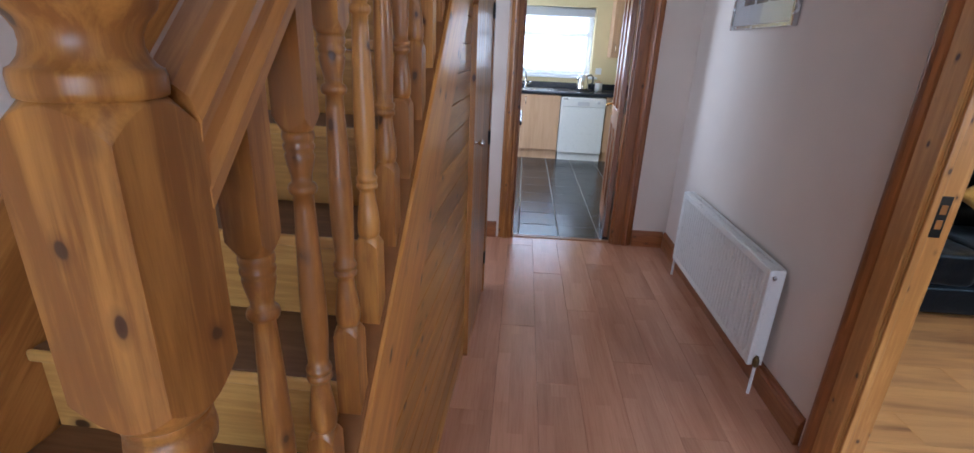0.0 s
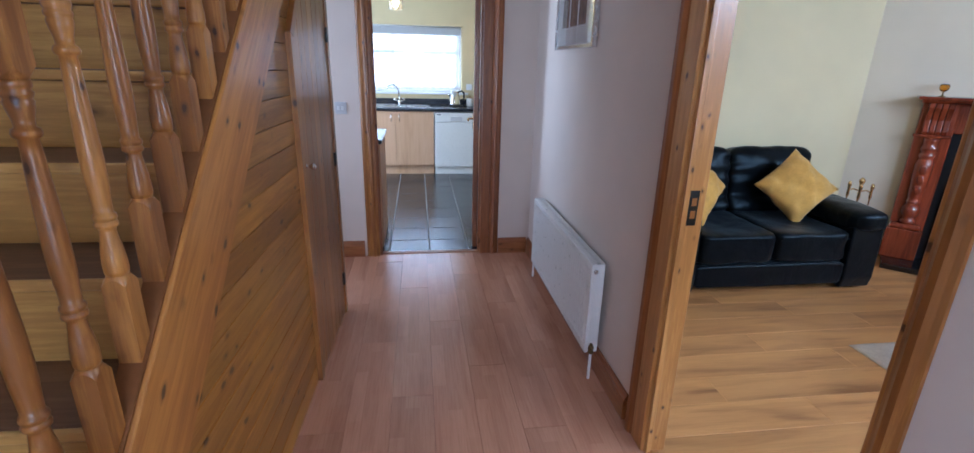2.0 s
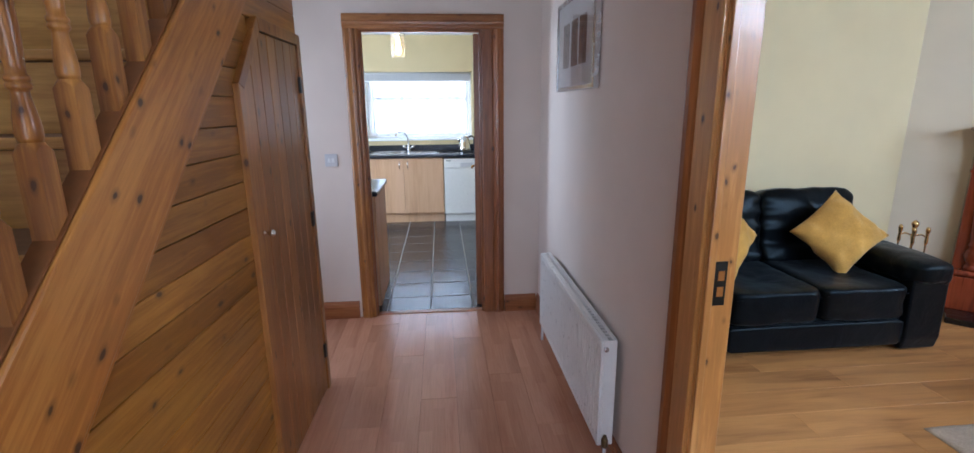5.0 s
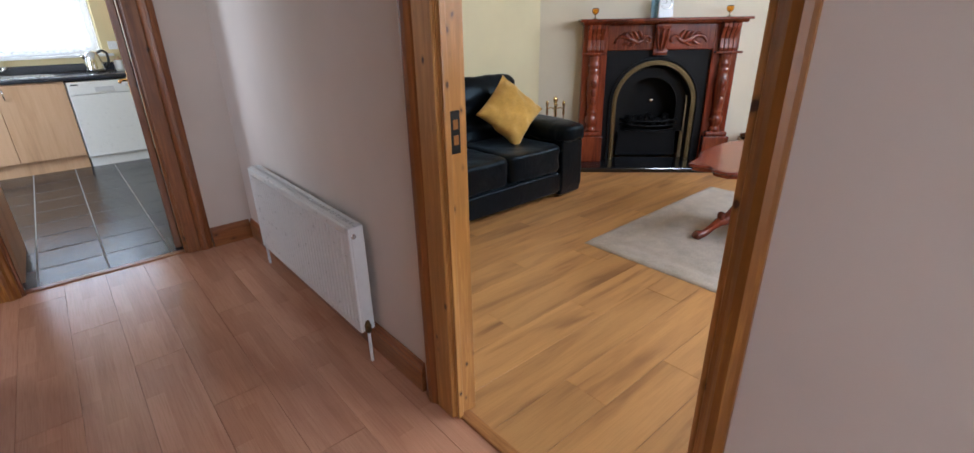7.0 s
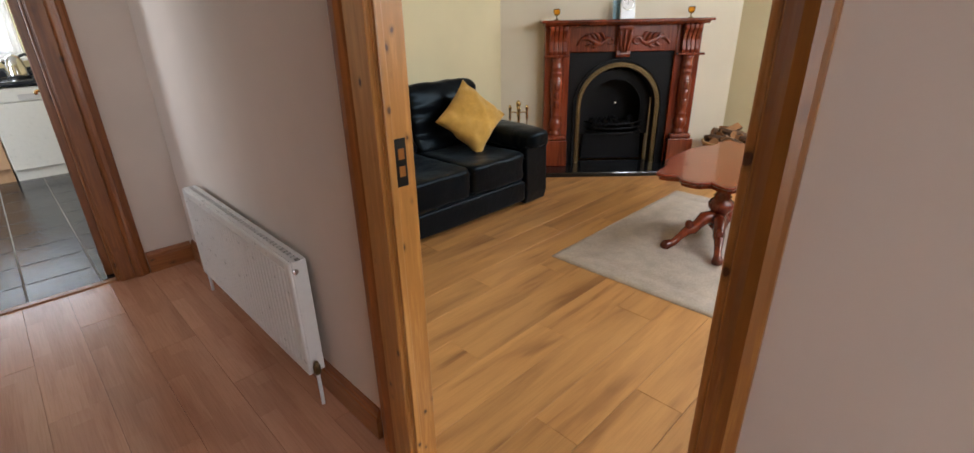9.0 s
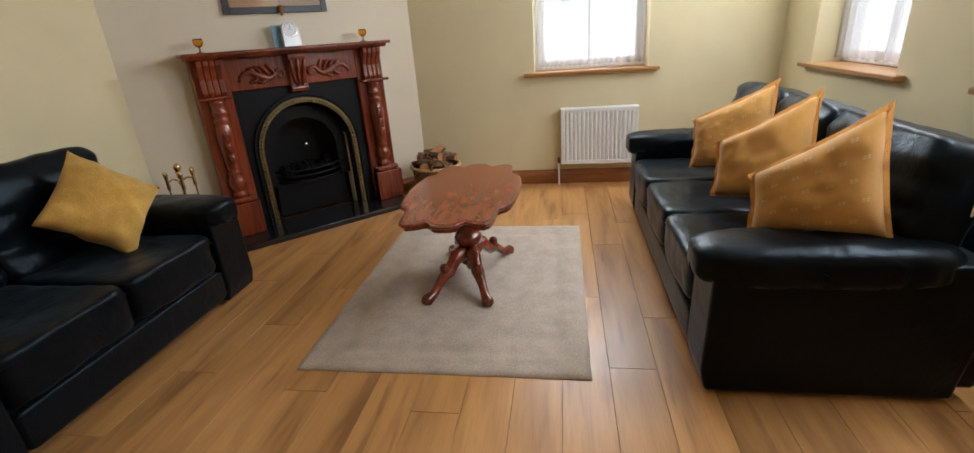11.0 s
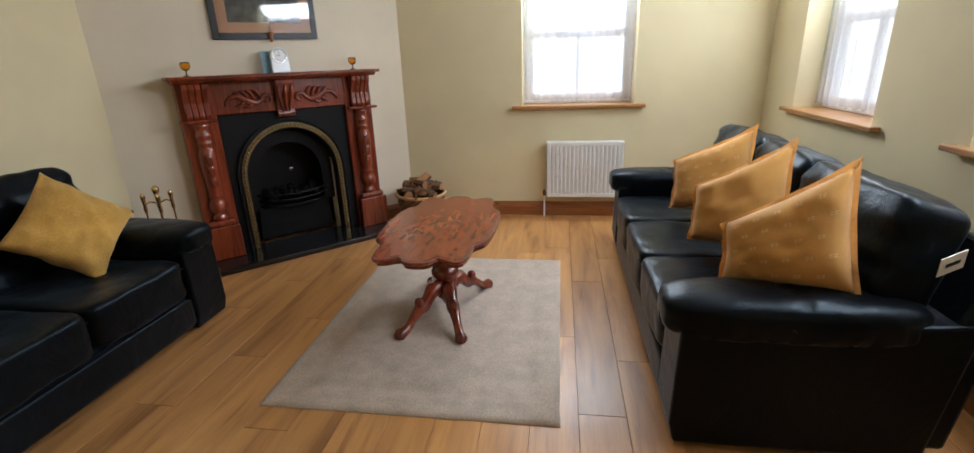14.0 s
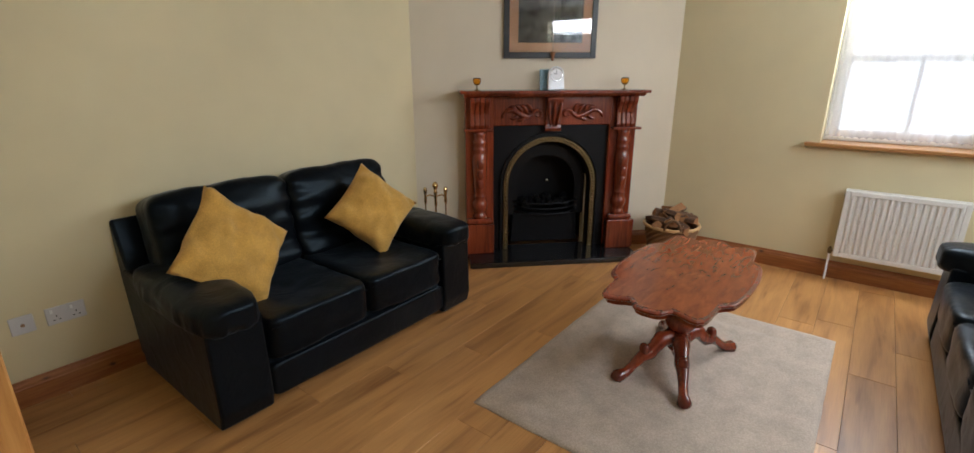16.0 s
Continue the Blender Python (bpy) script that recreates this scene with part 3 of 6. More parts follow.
# chimney breast across the corner, with the fire opening through it
FIRE = pose(4.649, 2.337, 0, 0, 0, -45)
cb = wall("wall_chimney", "y", 0.0, 0.10, -1.085, 1.095, H, [(-0.36, 0.36, 0.0, 0.95)], M_CHIMNEY, "pale painted chimney breast set across the corner")
cb.matrix_basis = FIRE
MANTEL = FIRE @ pose(0.02, 0, 0.022)    # surround and what stands on it


def skirting(name, m, length, material, label="stained pine skirting board with a moulded top"):
    """Along local x, its back on local y=0, towards -y."""
    o = [(0, 0), (0, 0.13), (-0.006, 0.13), (-0.009, 0.118), (-0.016, 0.108), (-0.017, 0.098), (-0.021, 0.092), (-0.021, 0)]
    ob = solid(name, prism(o, "x", 0, length), material, label, "skirting", "structure")
    ob.matrix_basis = m
    return ob


AW = 0.095
skirting("baseboard_hall_east", pose(HX, NY - 0.001, 0, 0, 0, -90), NY - DY1 - 0.20, M_SKIRT_X)
skirting("baseboard_hall_south", pose(HX, DY0 - 0.03 - AW, 0, 0, 0, -90), 2.4, M_SKIRT_X)
skirting("baseboard_hall_end_right", pose(KX1 + 0.158, NY, 0), HX - 0.021 - KX1 - 0.158, M_SKIRT_X)
skirting("baseboard_hall_end_left", pose(-2.1, NY, 0), 2.1 + KX0 - 0.03 - AW, M_SKIRT_X)
skirting("baseboard_living_north", pose(LX, NY, 0), 3.885 - LX, M_SKIRT_X)
skirting("baseboard_living_east", pose(EX, 1.565, 0, 0, 0, -90), 1.565 - SY, M_SKIRT_X)
skirting("baseboard_living_south", pose(EX - 0.022, SY, 0, 0, 0, 180), EX - LX - 0.03, M_SKIRT_X)
sk = skirting("baseboard_chimney_right", FIRE @ pose(0.70, 0, 0), 0.375, M_SKIRT_X)
sk = skirting("baseboard_chimney_left", FIRE @ pose(-1.06, 0, 0), 0.36, M_SKIRT_X)
skirting("baseboard_living_west", pose(LX, SY, 0, 0, 0, 90), -0.135 - SY, M_SKIRT_X)
skirting("baseboard_living_west_two", pose(LX, DY1 + 0.13, 0, 0, 0, 90), NY - DY1 - 0.16, M_SKIRT_X)


def architrave_outline(w):
    c = max(w - 0.068, 0.022)
    return [(0, 0), (0, -0.012), (0.008, -0.016), (c - 0.012, -0.017), (c, -0.026), (c + 0.016, -0.028), (c + 0.026, -0.020), (w - 0.016, -0.018), (w, -0.008), (w, 0)]


def door_trim(name, m, width, depth, low_w, high_w, label, mat_z=None):
    """Lining, stops and architraves of a doorway. Local x runs along the opening, the hall side faces -y, the opening is 0..width."""
    t = tagged(new(name), label, "door frame", kind="structure")
    t.matrix_basis = m
    mz = mat_z or M_TRIM_Z
    for x0, x1 in ((-0.03, 0.0), (width, width + 0.03)):
        part("jamb", box(x0, x1, -0.004, depth + 0.004, 0, DH, 0.002), mz, t)
    part("head", box(-0.03, width + 0.03, -0.004, depth + 0.004, DH, DH + 0.03, 0.002), M_PINE_X, t)
    for x0, x1 in ((0.0, 0.013), (width - 0.013, width)):
        part("stop", box(x0, x1, -0.002, 0.020, 0, DH, 0.004, 2), mz, t)
    part("stop", box(0.013, width - 0.013, -0.002, 0.020, DH - 0.013, DH, 0.003), M_PINE_X, t)
    for side, y in ((1, -0.001), (-1, depth + 0.001)):
        lw, hw = (low_w, high_w) if side > 0 else (AW, AW)
        o, ol, oh = [[(p[0], y + side * p[1]) for p in architrave_outline(w)] for w in (AW, lw, hw)]
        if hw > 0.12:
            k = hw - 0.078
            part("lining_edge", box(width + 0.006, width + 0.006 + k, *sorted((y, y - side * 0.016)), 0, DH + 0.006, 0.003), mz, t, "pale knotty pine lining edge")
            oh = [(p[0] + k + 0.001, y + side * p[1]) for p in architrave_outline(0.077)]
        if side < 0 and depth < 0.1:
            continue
        part("architrave", prism([(width + 0.006 + a, b) for a, b in oh], "z", 0, DH + 0.006), M_EDGE_Z if hw > 0.12 else mz, t, "dark moulded pine architrave")
        part("architrave", prism([(-0.006 - a, b) for a, b in ol], "z", 0, DH + 0.006), M_PINE_Z if hw > 0.12 else mz, t, "moulded pine architrave")
        part("architrave", prism([(b, DH + 0.006 + a) for a, b in o], "x", -0.006 - lw, width + 0.006 + hw), M_PINE_X, t)
    return t


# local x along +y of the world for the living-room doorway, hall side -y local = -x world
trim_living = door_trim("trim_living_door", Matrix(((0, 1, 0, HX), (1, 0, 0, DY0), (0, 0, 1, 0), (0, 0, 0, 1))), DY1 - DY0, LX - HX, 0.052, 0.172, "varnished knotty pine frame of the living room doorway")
trim_kitchen = door_trim("trim_kitchen_door", pose(KX0, NY, 0), KX1 - KX0, NK - NY, 0.10, 0.15, "varnished pine frame of the kitchen doorway", M_DARK_Z)

# strike plate let into the jamb, and the threshold strips
strike = part("strike_plate", box(HX + 0.022, HX + 0.060, DY1 - 0.003, DY1 + 0.001, 0.985, 1.112, 0.001), M_BLACKM, None, "")
bm = bmesh.new()
for z0, z1 in ((1.012, 1.040), (1.058, 1.086)):
    quadbox(bm, HX + 0.034, HX + 0.052, DY1 - 0.0045, DY1 - 0.0032, z0, z1)
part("keep", bm, M_PINE_Z, strike, "bare wood in the keep holes")
tagged(strike, "black metal strike plate screwed to the pine jamb", "strike plate")
solid("trim_threshold", box(HX + 0.005, HX + 0.055, DY0, DY1, -0.01, 0.009, 0.006, 2), M_PINE_Y, "pine threshold strip in the doorway", "threshold", "structure")
solid("trim_threshold_kitchen", box(KX0, KX1, NY + 0.02, NY + 0.07, -0.01, 0.008, 0.005, 2), M_SKIRT_X, "stained threshold strip at the kitchen door", "threshold", "structure")


def window(name, m, width, z0, z1, bars, label, sill_mat=None):
    """Casement in a deep reveal. Local x along the wall, -y into the room; frame stands at y=0.20 from the wall's face."""
    w = tagged(new(name), label, "window", kind="structure")
    w.matrix_basis = m
    y0, y1 = 0.19, 0.25
    f = 0.085
    for b in (box(0, f, y0, y1, z0, z1, 0.006), box(width - f, width, y0, y1, z0, z1, 0.006), box(f, width - f, y0, y1, z1 - f, z1, 0.006), box(f, width - f, y0, y1, z0, z0 + f, 0.006)):
        part("window_frame", b, M_UPVC, w)
    for kind, v in bars:
        if kind == "v":
            part("glazing_bar", box(v - 0.014, v + 0.014, y0 + 0.01, y1, z0 + f, (1.55 if width < 1.2 else z1 - f), 0.005), M_UPVC, w)
        else:
            part("glazing_bar", box(f, width - f, y0 - 0.002, y1 - 0.004, v - 0.03, v + 0.03, 0.005), M_UPVC, w)
    pane = part("pane", box(f, width - f, y0 + 0.03, y0 + 0.034, z0 + f, z1 - f), M_GLASS, w)
    pane.visible_shadow = False
    if sill_mat:
        part("window_sill", box(-0.09, width + 0.09, -0.055, -0.001, z0 - 0.028, z0, 0.006, 3), sill_mat, w, "varnished timber sill nosing")
        part("window_board", box(0.001, width - 0.001, -0.002, 0.25, z0 - 0.027, z0 - 0.001), sill_mat, w, "varnished timber window board")
    return w


def net_curtain(name, m, width, z0, z1, label, folds=11, swell=0.012):
    bm = bmesh.new()
    nx, nz = 120, 10
    rows = []
    for j in range(nz + 1):
        f = j / nz
        row = []
        for i in range(nx + 1):
            u = i / nx
            y = swell * (1.2 - 0.5 * f) * math.sin(u * folds * 2 * math.pi + 0.8 * math.sin(u * 9)) + 0.008 * math.sin(u * 23 + f)
            z = z0 + (z1 - z0) * f
            if j == 0:
                z += 0.012 * abs(math.sin(u * folds * 2.0 * math.pi))
            row.append(bm.verts.new((u * width, y, z)))
        rows.append(row)
    for a, b in zip(rows, rows[1:]):
        for i in range(nx):
            bm.faces.new((a[i], a[i + 1], b[i + 1], b[i]))
    return solid(name, bm, M_NET, label, "curtain", smooth=True, m=m)


E_WIN = pose(EX, 0.495, 0, 0, 0, -90)
S_WIN = pose(4.90, SY, 0, 0, 0, 180)
S_WIN_TWO = pose(3.25, SY, 0, 0, 0, 180)
window("window_1", E_WIN, 0.95, 1.0, 2.30, [("h", 1.58), ("v", 0.475)], "white casement window in a deep reveal", M_SILL_X)
window("window_2", S_WIN, 0.97, 1.0, 2.30, [("h", 1.58), ("v", 0.485)], "white casement window in a deep reveal", M_SILL_X)
window("window_3", S_WIN_TWO, 0.96, 1.0, 2.30, [("h", 1.58), ("v", 0.48)], "white casement window in a deep reveal", M_SILL_X)
window("window_4", pose(-0.72, 6.83, 0), 1.52, 1.10, 2.02, [("v", 0.52), ("h", 1.66)], "wide white kitchen window behind lace", M_UPVC)
window("window_5", pose(-0.4, FY - 0.12, 0), 1.3, 0.4, 2.2, [("v", 0.65)], "unseen front entrance with assumed glazing")
for nm, mm, wd in (("net_curtain", E_WIN, 0.93), ("net_curtain", S_WIN, 0.95), ("net_curtain", S_WIN_TWO, 0.94)):
    net_curtain(nm, mm @ pose(0.01, 0.14, 0), wd, 1.025, 2.29, "sheer white lace net curtain in the window reveal")
net_curtain("net_curtain", pose(-0.70, 6.93, 0), 1.48, 1.13, 2.0, "sheer white lace net across the kitchen window", 13, 0.008)

# ---- stairs ----
# The flight stands a little askew to the hall: local y runs up it, local x=0 is the face of the boarding below.
FLIGHT = pose(-0.397, 0, 0, 0, 0, -1.86)
RISE, GO = 0.2166, 0.228
NOSE_Y, NOSE_Z = 0.36, 1.033
PITCH = 0.95
SX0, SX1 = -0.066, -0.004     # outer string
TX0 = WX + 0.397 + 0.045      # treads' wall end
stairs = thing("staircase", FLIGHT, "closed pine staircase with brown treads and turned balusters", "staircase")


def string_top(y):
    return 0.742 + PITCH * y


def string_low(y):
    return 0.400 + PITCH * y


def rail_low(y):
    return 1.587 + PITCH * y


NXc, NYc, NQ = -0.056, -0.3225, 0.0465   # newel centre and half width
for i in range(-4, 8):
    ny, nz = NOSE_Y + GO * i, NOSE_Z + RISE * i
    x1 = SX0 if ny > NYc - 0.05 else NXc - NQ - 0.002
    part("tread", box(TX0, x1, ny, ny + GO + 0.03, nz - 0.028, nz, 0.006, 2), M_TREAD, stairs, "dark brown tread")
    part("nosing", box(TX0, x1, ny - 0.014, ny - 0.0005, nz - 0.026, nz + 0.002, 0.006, 3), M_PALE_X, stairs, "pale pine nosing strip")
    part("riser", box(TX0, x1, ny + 0.012, ny + 0.028, max(nz - RISE, 0), nz - 0.029, 0.001), M_PALE_X, stairs, "pale knotty pine riser")
ya, yb = NYc + NQ - 0.004, 2.08
part("string", prism([(ya, string_low(ya)), (yb, string_low(yb)), (yb, string_top(yb)), (ya, string_top(ya))], "x", SX0, SX1, 0.007), M_STRING, stairs, "broad knotty pine string board")
# capping is coloured dark for the shade at the balusters' feet
part("capping", prism([(ya, string_top(ya) + 0.001), (yb, string_top(yb) + 0.001), (yb, string_top(yb) + 0.011), (ya, string_top(ya) + 0.011)], "x", SX0 + 0.003, SX1 - 0.007, 0.003), M_CAP, stairs, "capping under the balusters, coloured dark for the shade there")
# strip added for the highlight line on the string's bevelled lower edge
part("edge_highlight", prism([(ya, string_low(ya) - 0.012), (yb, string_low(yb) - 0.012), (yb, string_low(yb) + 0.004), (ya, string_low(ya) + 0.004)], "x", -0.017, -0.0075, 0.003), M_STRING, stairs, "added strip for the highlight along the foot of the string")
part("wall_string", prism([(-0.75, 0.002), (-0.45, 0.002), (2.0, 2.33), (2.0, 2.88), (-0.75, 0.27)], "x", TX0 - 0.034, TX0 - 0.002, 0.003), M_RAIL, stairs, "pine wall string")


def handrail(y0, y1):
    """A moulded rail up the pitch: a flat underside, hollowed flanks and a rounded top."""
    o = [(-0.034, 0.0), (0.034, 0.0), (0.034, 0.012), (0.026, 0.022), (0.024, 0.034), (0.033, 0.044), (0.035, 0.056), (0.028, 0.070), (0.014, 0.078),
         (-0.014, 0.078), (-0.028, 0.070), (-0.035, 0.056), (-0.033, 0.044), (-0.024, 0.034), (-0.026, 0.022), (-0.034, 0.012)]
    bm = bmesh.new()
    ends = [[bm.verts.new((-0.042 + x, y, rail_low(y) + 1.35 * z)) for x, z in o] for y in (y0, y1)]
    k = len(o)
    for i in range(k):
        bm.faces.new((ends[0][i], ends[0][(i + 1) % k], ends[1][(i + 1) % k], ends[1][i]))
    bm.faces.new(ends[0][::-1])
    bm.faces.new(ends[1])
    bmesh.ops.recalc_face_normals(bm, faces=bm.faces)
    return bm


part("handrail", handrail(NYc + NQ - 0.003, 2.0), M_RAIL, stairs, "moulded pine handrail")


def turned_end(bm, cx, cy, s, z_face, z_corner, z_neck, r_neck, up, seg=8):
    """The rounded shoulder where a square block meets its turning: faces run further than corners."""
    sgn = 1 if up else -1
    ring, neck = [], []
    for side in range(4):
        for i in range(seg):
            u = 2 * i / seg - 1
            p = Matrix.Rotation(side * math.pi / 2, 2) @ Vector((s, u * s))
            f = (p.length / s - 1) / (math.sqrt(2) - 1)
            ring.append(bm.verts.new((cx + p.x, cy + p.y, z_face + (z_corner - z_face) * f)))
            q = p.normalized() * r_neck
            neck.append(bm.verts.new((cx + q.x, cy + q.y, z_neck)))
    k = len(ring)
    for i in range(k):
        f = bm.faces.new((ring[i], ring[(i + 1) % k], neck[(i + 1) % k], neck[i]) if sgn > 0 else (ring[i], neck[i], neck[(i + 1) % k], ring[(i + 1) % k]))
        f.smooth = True
    return ring, neck


def block(bm, cx, cy, s, low, high):
    """A square block; each end is None for a plain cut at the given height, or a shoulder (face, corner, neck, radius)."""
    ends = []
    for e, up in ((low, False), (high, True)):
        if isinstance(e, tuple):
            ends.append(turned_end(bm, cx, cy, s, e[0], e[1], e[2], e[3], up)[0])
        else:
            ends.append(turned_end(bm, cx, cy, s, e, e, e, 0.002, up)[0])
    a, b = ends
    k = len(a)
    for i in range(k):
        bm.faces.new((a[i], a[(i + 1) % k], b[(i + 1) % k], b[i]))


def baluster(parent, y):
    """Square ends with rounded shoulders, a vase at each end of the turning and a long taper between."""
    x, s = -0.040, 0.0215
    z0, low, up, z1 = string_top(y) + 0.002, 0.91 + PITCH * y, 1.407 + PITCH * y, rail_low(y) + 0.012
    bm = bmesh.new()
    block(bm, x, y, s, z0 - 0.015, (low + 0.002, low - 0.012, low + 0.008, 0.0185))
    block(bm, x, y, s, (up - 0.001, up + 0.013, up - 0.006, 0.0195), z1)
    prof = [(0.0185, 0.006), (0.0212, 0.016), (0.0215, 0.032), (0.0195, 0.056), (0.0155, 0.082), (0.0140, 0.096), (0.0145, 0.101), (0.0190, 0.104), (0.0200, 0.109), (0.0185, 0.114),
            (0.0165, 0.1155), (0.0185, 0.117), (0.0200, 0.122), (0.0190, 0.127), (0.0155, 0.130), (0.0158, 0.145), (0.0180, 0.180), (0.0190, 0.215), (0.0186, 0.255), (0.0165, 0.320), (0.0140, 0.385), (0.0133, 0.404),
            (0.0180, 0.407), (0.0198, 0.413), (0.0180, 0.419), (0.0135, 0.422), (0.0140, 0.432), (0.0175, 0.447), (0.0195, 0.459), (0.0175, 0.463), (0.0200, 0.467), (0.0205, 0.472), (0.0180, 0.476), (0.0205, 0.480), (0.0208, 0.486), (0.0195, 0.491)]
    t = lathe(prof, 16, Matrix.Translation((x, y, low)))
    for f in t.faces:
        f.smooth = True
    t.to_mesh(turning := bpy.data.meshes.new("turning"))
    t.free()
    bm.from_mesh(turning)
    bpy.data.meshes.remove(turning)
    return part("baluster", bm, M_PINE_Z, parent)


for k in range(18):
    baluster(stairs, -0.176 + 0.1262 * k)

# newel post: square block with arched shoulders between turnings
nb = bmesh.new()
block(nb, NXc, NYc, NQ, (1.146, 1.170, 1.136, 0.039), (1.418, 1.394, 1.421, 0.043))
part("newel_block", nb, M_PINE_Z, stairs, "varnished square newel block with arched shoulders")
part("newel_foot", box(NXc - NQ, NXc + NQ, NYc - NQ, NYc + NQ, 0.0, 0.745, 0.005, 2), M_PINE_Z, stairs)
cap = [(0.041, 0), (0.0468, 0.003), (0.0478, 0.008), (0.0478, 0.018), (0.0466, 0.022), (0.043, 0.024), (0.0385, 0.030), (0.0360, 0.038), (0.0362, 0.046), (0.040, 0.054), (0.048, 0.064), (0.053, 0.080), (0.053, 0.096), (0.046, 0.116), (0.030, 0.130), (0.004, 0.136)]
part("newel_cap", lathe(cap, 32, Matrix.Translation((NXc, NYc, 1.418))), M_PINE_Z, stairs, "turned pine newel cap", smooth=True)
shaft = [(0.038, 0), (0.044, 0.012), (0.036, 0.03), (0.030, 0.045), (0.040, 0.09), (0.038, 0.2), (0.030, 0.32), (0.030, 0.345), (0.0385, 0.352), (0.0395, 0.362), (0.0385, 0.372), (0.034, 0.376), (0.0385, 0.384), (0.038, 0.397)]
part("newel_shaft", lathe(shaft, 28, Matrix.Translation((NXc, NYc, 0.745))), M_PINE_Z, stairs, smooth=True)

# horizontal boarding under the string, cut to its slope, and the cupboard door
PX = -0.016
boards = tagged(new("wall_understair"), "varnished pine boarding under the stairs", "panelling", kind="structure")
boards.matrix_basis = FLIGHT
CY0, CY1 = 1.462, 2.125
ZT, ZC, CC = 1.82, 1.595, 1.665
step = 0.098


def board_start(z):
    return max((z - 0.400) / PITCH - 0.03, NYc + NQ)


for i in range(25):
    z0, z1 = i * step + 0.0012, (i + 1) * step - 0.0012
    a0, a1 = board_start(z0), board_start(z1)
    far = CY0 - 0.045 if z1 < ZC + 0.02 else (CC - 0.07 if z1 < ZT + 0.05 else CY1 + 0.06)
    if a1 < far:
        part("board", prism([(a0, z0), (far, z0), (far, z1), (a1, z1)], "x", PX - 0.018, PX, 0.003), M_BOARD, boards)
part("backing", prism([(-0.27, 0), (CY1 + 0.06, 0), (CY1 + 0.06, 2.43), (-0.27, 0.10)], "x", PX - 0.042, PX - 0.020), M_GROOVE, boards, "dark backing behind the boards")
part("end_panel", box(TX0, PX - 0.02, CY1 + 0.061, CY1 + 0.10, 0, H), M_HALL, boards, "painted end wall of the stair cupboard")

cup = thing("cupboard_door", FLIGHT, "brown boarded pine cupboard door with a cut corner", "door")
part("door_frame", prism([(CY0 - 0.045, 0), (CY0, 0), (CY0, ZC), (CY0 - 0.045, ZC + 0.02)], "x", PX - 0.02, PX + 0.022, 0.003), M_CUPB, cup)
part("door_frame", prism([(CY0 - 0.045, ZC + 0.02), (CY0, ZC), (CC, ZT), (CC - 0.015, ZT + 0.05)], "x", PX - 0.02, PX + 0.022, 0.003), M_CUPB, cup)
part("door_frame", prism([(CC - 0.015, ZT + 0.05), (CC, ZT), (CY1, ZT), (CY1 + 0.045, ZT + 0.05)], "x", PX - 0.02, PX + 0.022, 0.003), M_CUPB, cup)
part("door_frame", prism([(CY1, 0), (CY1 + 0.045, 0), (CY1 + 0.045, ZT + 0.05), (CY1, ZT)], "x", PX - 0.02, PX + 0.022, 0.003), M_CUPB, cup)
nbd = 7
bw = (CY1 - CY0 - 0.006) / nbd


def door_top(y):
    return min(ZT - 0.004, ZC + (y - CY0) * (ZT - ZC) / (CC - CY0) - 0.004)


for i in range(nbd):
    a, b = CY0 + 0.003 + i * bw + 0.001, CY0 + 0.003 + (i + 1) * bw - 0.001
    pts = [(a, 0.012), (b, 0.012), (b, door_top(b))]
    if a < CC < b:
        pts.append((CC, ZT - 0.004))
    pts.append((a, door_top(a)))
    part("plank", prism(pts, "x", PX - 0.010, PX + 0.014, 0.0025), M_CUPB, cup)
kn = lathe([(0.010, 0), (0.010, 0.004), (0.006, 0.008), (0.006, 0.02), (0.014, 0.026), (0.016, 0.034), (0.011, 0.042), (0.003, 0.045)], 16)
part("knob", kn, M_CHROME, cup, "small polished metal knob", smooth=True, m=pose(PX + 0.014, CY0 + 0.035, 1.06, 0, 90, 0))
for z in (0.20, 0.94, 1.60):
    part("hinge", box(PX + 0.014, PX + 0.026, CY1 - 0.018, CY1 + 0.006, z, z + 0.075, 0.002), M_BLACKM, cup, "black butt hinge")

# ---- living room ----
def pleated_pad(x0, x1, y0, y1, z0, z1, seed, power=0.48, n=34):
    """An arm pad: a soft slab, gathered along its front and sides, its top dimpled across the middle."""
    bm = puff(x0, x1, y0, y1, z0, z1, power, n, 0.007, seed)
    cx, cz, hz = (x0 + x1) / 2, (z0 + z1) / 2, (z1 - z0) / 2
    for v in bm.verts:
        side = max(abs(v.co.x - cx) / (x1 - x0) * 2, (y0 + 0.06 - v.co.y) / 0.06)
        low = max(0.0, min(1.0, (cz + hz * 0.7 - v.co.z) / hz))
        gather = max(0.0, min(1.0, side)) * low
        w = noise.noise(Vector((v.co.x * 26 + seed, v.co.y * 26, 1.3)))
        v.co.z += 0.026 * gather * w
        v.co.x += 0.016 * gather * w * (1 if v.co.x > cx else -1)
        crease = math.exp(-((v.co.y - (y0 + y1) / 2 - 0.02 * math.sin(v.co.x * 30)) / 0.012) ** 2)
        if v.co.z > cz:
            u = (v.co.x - cx) / (x1 - x0) * 2
            v.co.z += 0.016 * max(0.0, 1 - u * u) - 0.010 * crease
            v.co.z -= 0.020 * max(0.0, (v.co.y - y0) / (y1 - y0) - 0.55)
    return bm


